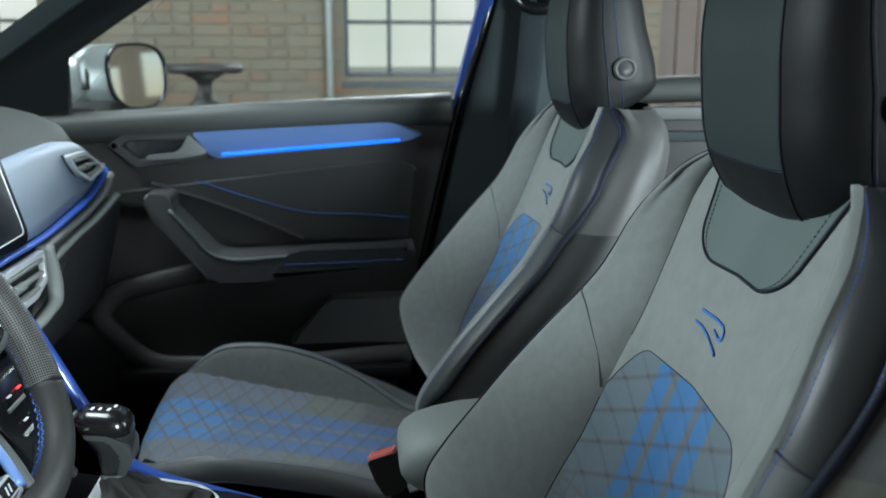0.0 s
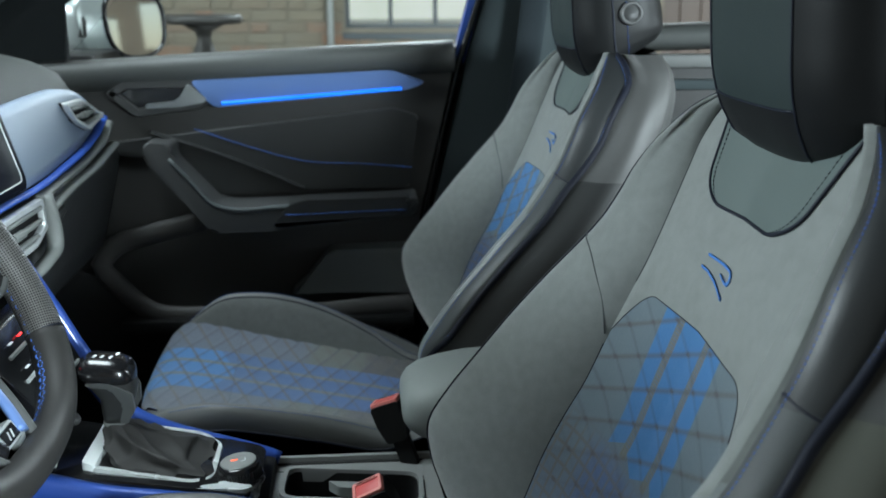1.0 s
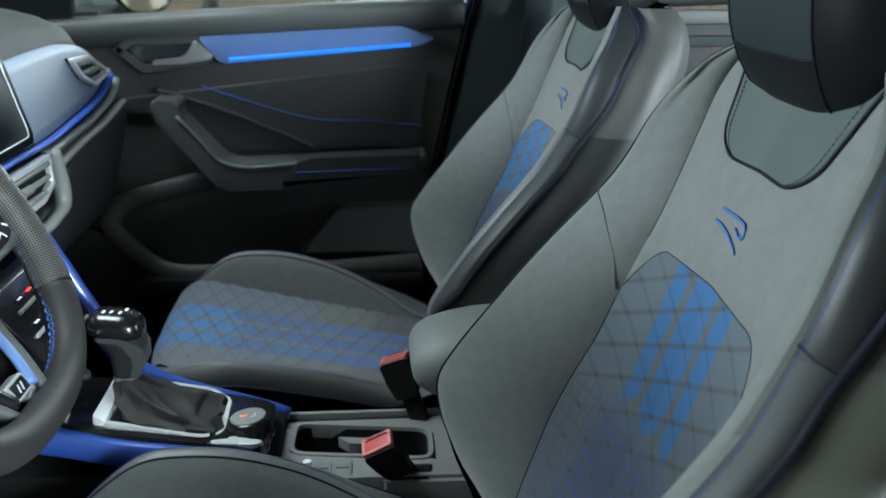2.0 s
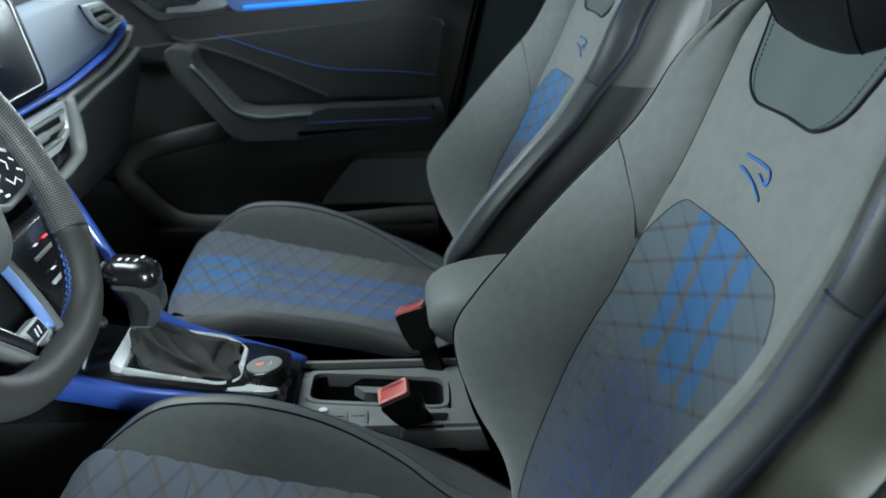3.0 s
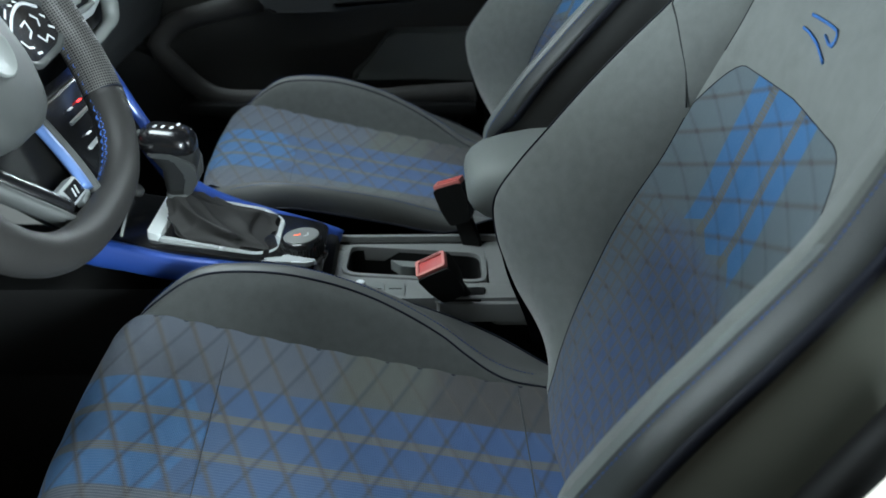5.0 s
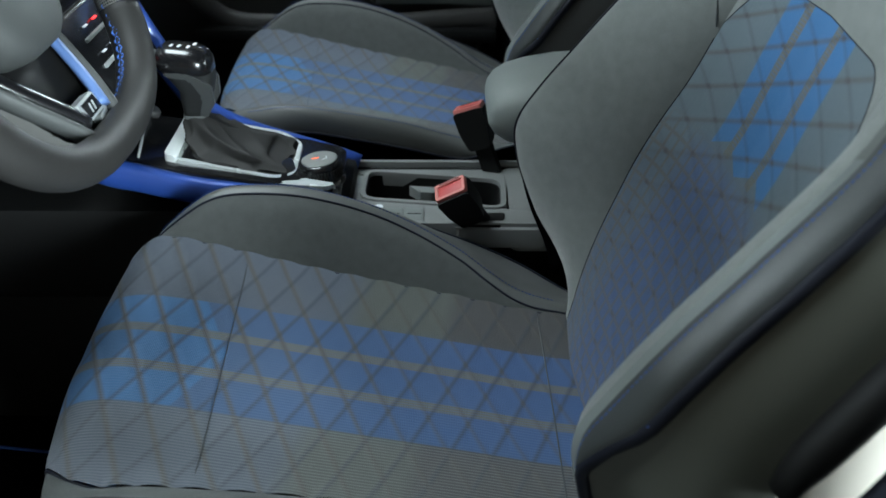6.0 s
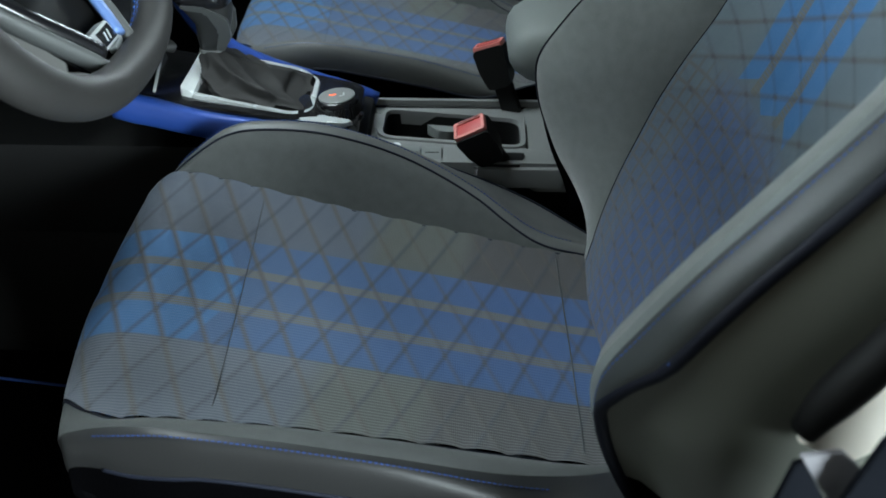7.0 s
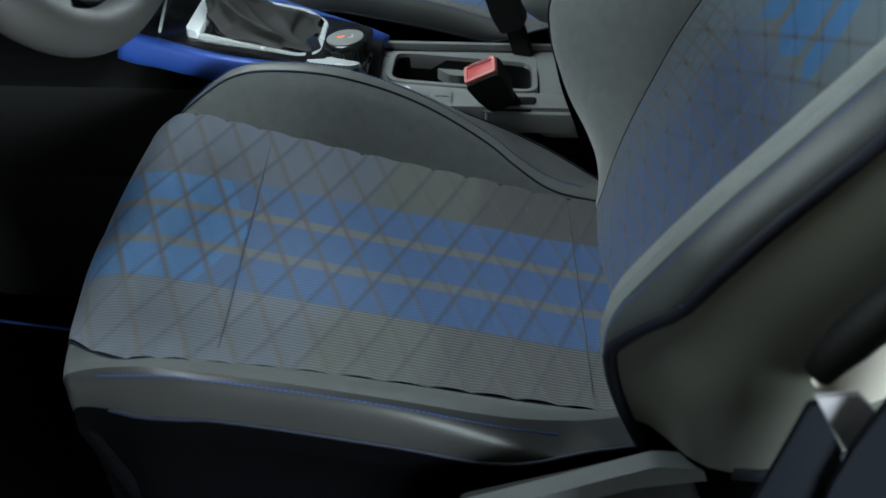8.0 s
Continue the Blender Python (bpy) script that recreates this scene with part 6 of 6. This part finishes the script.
    for x, y, l in ((-0.629, 0.349, 0.010), (-0.617, 0.347, 0.006), (-0.608, 0.347, 0.006), (-0.598, 0.347, 0.006), (-0.588, 0.349, 0.008), (-0.593, 0.359, 0.006), (-0.581, 0.359, 0.006)):
        z = 0.8061 - 0.12 * (x + 0.604) - 0.010 * max(0.0, (abs(x + 0.604) - 0.012) / 0.02)
        part("shift_mark", sweep([(x, y, z), (x + 0.002, y + l, z + 0.0006)], [(0.0020 * p, 0.0005 * q) for p, q in ring(1, 6)]), PRINT, g)


KNOB_GREY = surface("satin_grey_knob_trim", (0.10, 0.105, 0.104), 0.34, metal=0.3, vary=0.08, scale=30)
BOOT = surface("dark_boot_leather", (0.027, 0.026, 0.025), 0.72, vary=0.25, scale=30, grain=0.3, grain_scale=600)
gear_selector()


def buckle(at, rz, lean, label, tip=20):
    b = thing("belt_buckle", label=label, category="seat belt buckle", group="belt buckles")
    b.matrix_basis = pose(*at, tip, lean, rz)
    part("case", slab([(-0.014, -0.054), (0.015, -0.054), (0.0195, -0.030), (0.0205, 0.0), (-0.0205, 0.0), (-0.0195, -0.030)], lambda x, z, q: (x, q - 0.0145, z), 0.029, 0.006, 3, r=0.006), PLASTIC_BLACK, b, "black buckle case")
    part("button_frame", frame_plate([(-0.0195, -0.0120), (0.0195, -0.0120), (0.0195, 0.0120), (-0.0195, 0.0120)], lambda x, y, q: (x, y, q - 0.002), 0.006, 0.0045, r=0.004), RED_PALE, b, "worn pale red button frame")
    part("press_button", box(-0.0158, 0.0158, -0.0085, 0.0088, -0.003, 0.0022, 0.0012), RED, b, "red press button")
    part("belt_slot", box(-0.0130, 0.0130, 0.0090, 0.0106, -0.001, 0.0045, 0.0004, 1), PLASTIC_BLACK, b, "dark tongue slot")
    part("stalk", box(-0.010, 0.014, -0.008, 0.008, -0.22, -0.050, 0.004), PLASTIC_BLACK, b, "black buckle stalk")
    return b


buckle((-0.2945, 0.262, 0.6680), -8, -29, "black belt buckle with red button beside the console", 24)
buckle((-0.2690, 0.450, 0.6910), -14, -22, "black belt buckle with red button beside the passenger seat", -5)


PAD_GREY = surface("light_grey_leather", (0.210, 0.228, 0.220), 0.55, vary=0.12, scale=14, grain=0.25, grain_scale=800)


def centre_armrest():
    a = thing("folding_armrest", label="light grey leather armrest folded down between the seats", category="armrest")
    rings = []
    for x, k in ((-0.252, 0.12), (-0.250, 0.36), (-0.243, 0.58), (-0.229, 0.77), (-0.205, 0.91), (-0.170, 1.0), (0.06, 1.0), (0.10, 0.9)):
        zc, hz, hy = 0.737 + 0.06 * max(0.0, x + 0.2), 0.050 * k, 0.072 * (0.5 + 0.5 * k)
        rings.append([(x, 0.360 + hy * math.copysign(abs(math.cos(q)) ** 0.7, math.cos(q)), zc + hz * math.copysign(abs(math.sin(q)) ** 0.8, math.sin(q))) for q in np.linspace(0, 2 * math.pi, 36, endpoint=False)])
    part("pad", loft(rings), PAD_GREY, a, "light grey leather pad", True)
    part("hinge_base", box(-0.10, 0.10, 0.31, 0.41, 0.60, 0.71, 0.015), PLASTIC, a, "black armrest base on the console")


centre_armrest()


# ---- by the driver's door ----
SIDE_TRIM = surface("slate_grey_side_trim", (0.050, 0.055, 0.057), 0.48, vary=0.15, scale=14, grain=0.3, grain_scale=650)
FOLD_GREY = surface("grey_belt_lining", (0.15, 0.145, 0.155), 0.6, vary=0.15, scale=40, grain=0.4, grain_scale=900)


def seat_side_fittings():
    p = thing("seat_side_shield", label="black plastic shield on the side of the seat", category="seat trim")
    part("shield", slab([(-0.56, 0.36), (-0.02, 0.36), (0.02, 0.50), (-0.12, 0.52), (-0.30, 0.47), (-0.56, 0.46)], lambda x, z, q: (x, -0.262 - q, z), 0.02, 0.008, r=0.02), PLASTIC, p, "black shield")
    part("trim", slab([(-0.310, 0.606), (-0.2416, 0.636), (-0.184, 0.662), (-0.155, 0.660), (-0.138, 0.652), (-0.195, 0.640), (-0.240, 0.619), (-0.310, 0.588)], lambda x, z, q: (x, -0.276 - q, z), 0.014, 0.005, r=0.006), SIDE_TRIM, p, "slate grey side trim")
    part("trim_foot", slab([(-0.310, 0.600), (-0.2416, 0.626), (-0.184, 0.648), (-0.10, 0.648), (-0.08, 0.50), (-0.310, 0.50)], lambda x, z, q: (x, -0.266 - q, z), 0.012, 0.004, r=0.006), PLASTIC_BLACK, p, "black shield below the trim")
    on = lambda x, z, q: (x, -0.320 - q, z)
    e = thing("sill_plate", label="pale sill plate behind a black rubber edge", category="sill plate")
    part("plate", slab([(-0.120, 0.772), (-0.090, 0.758), (-0.060, 0.780), (-0.02, 0.86), (-0.03, 0.92), (-0.092, 0.822)], on, 0.008, 0.003), PALE, e, "pale painted plate")
    part("rubber_edge", sweep(curve([(-0.122, -0.330, 0.786), (-0.118, -0.330, 0.796), (-0.096, -0.330, 0.834), (-0.03, -0.330, 0.935)], 14), lambda t: [((0.008 + 0.004 * min(1.0, t * 6)) * a, (0.009 + 0.004 * min(1.0, t * 6)) * b) for a, b in ring(1, 14)], (0, 1, 0)), PLASTIC_BLACK, e, "black rubber edge", True)
    b = thing("driver_belt", label="dark folded seat belt webbing beside the driver seat", category="seat belt")
    at = lambda x, z, q: (x, -0.385 - q, z)
    part("webbing", slab([(-0.151, 0.820), (-0.147, 0.822), (-0.128, 0.791), (-0.122, 0.74), (-0.126, 0.62), (-0.185, 0.62), (-0.160, 0.765)], at, 0.004, 0.001), BELT, b, "dark woven webbing")
    part("fold", slab([(-0.1475, 0.822), (-0.124, 0.818), (-0.108, 0.80), (-0.118, 0.775), (-0.1285, 0.792)], lambda x, z, q: (x, -0.382 - q + (x + 0.147) * 0.3, z), 0.003, 0.001), FOLD_GREY, b, "grey folded back of the webbing")
    part("webbing", slab([(-0.1175, 0.842), (-0.1275, 0.800), (-0.131, 0.774), (-0.134, 0.62), (-0.03, 0.62), (-0.03, 0.92), (-0.10, 0.875)], lambda x, z, q: (x, -0.392 - q, z), 0.004, 0.001), BELT, b, "dark woven webbing")


seat_side_fittings()


def floor_mat():
    m = thing("floor_mat", (0, 0, 0.305), label="black carpet floor mat with blue piped edge", category="floor mat")
    outline = rounded([(-1.16, -0.22), (-0.50, -0.20), (-0.50, 0.165), (-0.80, 0.208), (-1.16, 0.26)], 0.03, 6)
    part("carpet", slab(outline, flat_at(0.0), 0.012, 0.003), CARPET, m, "black carpet pile")
    part("piping", sweep([(x, y, 0.012) for x, y in outline], ring(0.0022, 8), closed=True), BLUE_THREAD, m, "blue piping", True)


floor_mat()


# ---- bricks of the north wall ----
def brick_mesh(w, h, d, seed):
    rnd = random.Random(seed)
    bm = box(-w / 2, w / 2, -d, 0.004, -h / 2, h / 2, 0.004, 1)
    for v in bm.verts:
        v.co += Vector((rnd.uniform(-1, 1) * 0.003, rnd.uniform(-1, 1) * 0.003, rnd.uniform(-1, 1) * 0.003))
    me = bpy.data.meshes.new("brick")
    bm.to_mesh(me)
    bm.free()
    me.materials.append(BRICK)
    return me


def in_opening(x0, x1, z0, z1):
    return any(x1 > h[0] and x0 < h[1] and z1 > h[2] and z0 < h[3] for h in (WIN_A, WIN_B, DOOR_H))


whole, half = [brick_mesh(0.238, 0.064, 0.008, k) for k in range(4)], [brick_mesh(0.114, 0.064, 0.008, 9 + k) for k in range(2)]
rest_verts, rest_faces = [], []
rnd = random.Random(4)
for row in range(70):
    z = 0.04 + row * 0.0765
    x = -7.95 + (0.125 if row % 2 else 0.0)
    while x < 7.9:
        w = 0.238 if rnd.random() < 0.55 else 0.114
        if in_opening(x - 0.005, x + w + 0.005, z - 0.03, z + 0.03):
            w = 0.114
            if in_opening(x - 0.005, x + w + 0.005, z - 0.03, z + 0.03):
                x += 0.05
                continue
        cx = x + w / 2
        if 0.82 < z < 1.62 and -2.45 < cx < 1.95:
            b = new("brick", rnd.choice(whole if w > 0.2 else half))
            b.parent = north
            b.location = (cx, 6.001 - rnd.uniform(0, 0.004), z)
        else:
            o = len(rest_verts)
            y0, y1 = 5.990, 6.0
            rest_verts += [(x, y0, z - 0.032), (x + w, y0, z - 0.032), (x + w, y0, z + 0.032), (x, y0, z + 0.032), (x, y1, z - 0.032), (x + w, y1, z - 0.032), (x + w, y1, z + 0.032), (x, y1, z + 0.032)]
            rest_faces += [(o, o + 1, o + 2, o + 3), (o, o + 4, o + 5, o + 1), (o + 1, o + 5, o + 6, o + 2), (o + 2, o + 6, o + 7, o + 3), (o + 3, o + 7, o + 4, o)]
        x += w + 0.012
tagged(raw("brickwork", rest_verts, rest_faces, BRICK_REST, north, "", False), "far brickwork of the hall wall", kind="stuff")
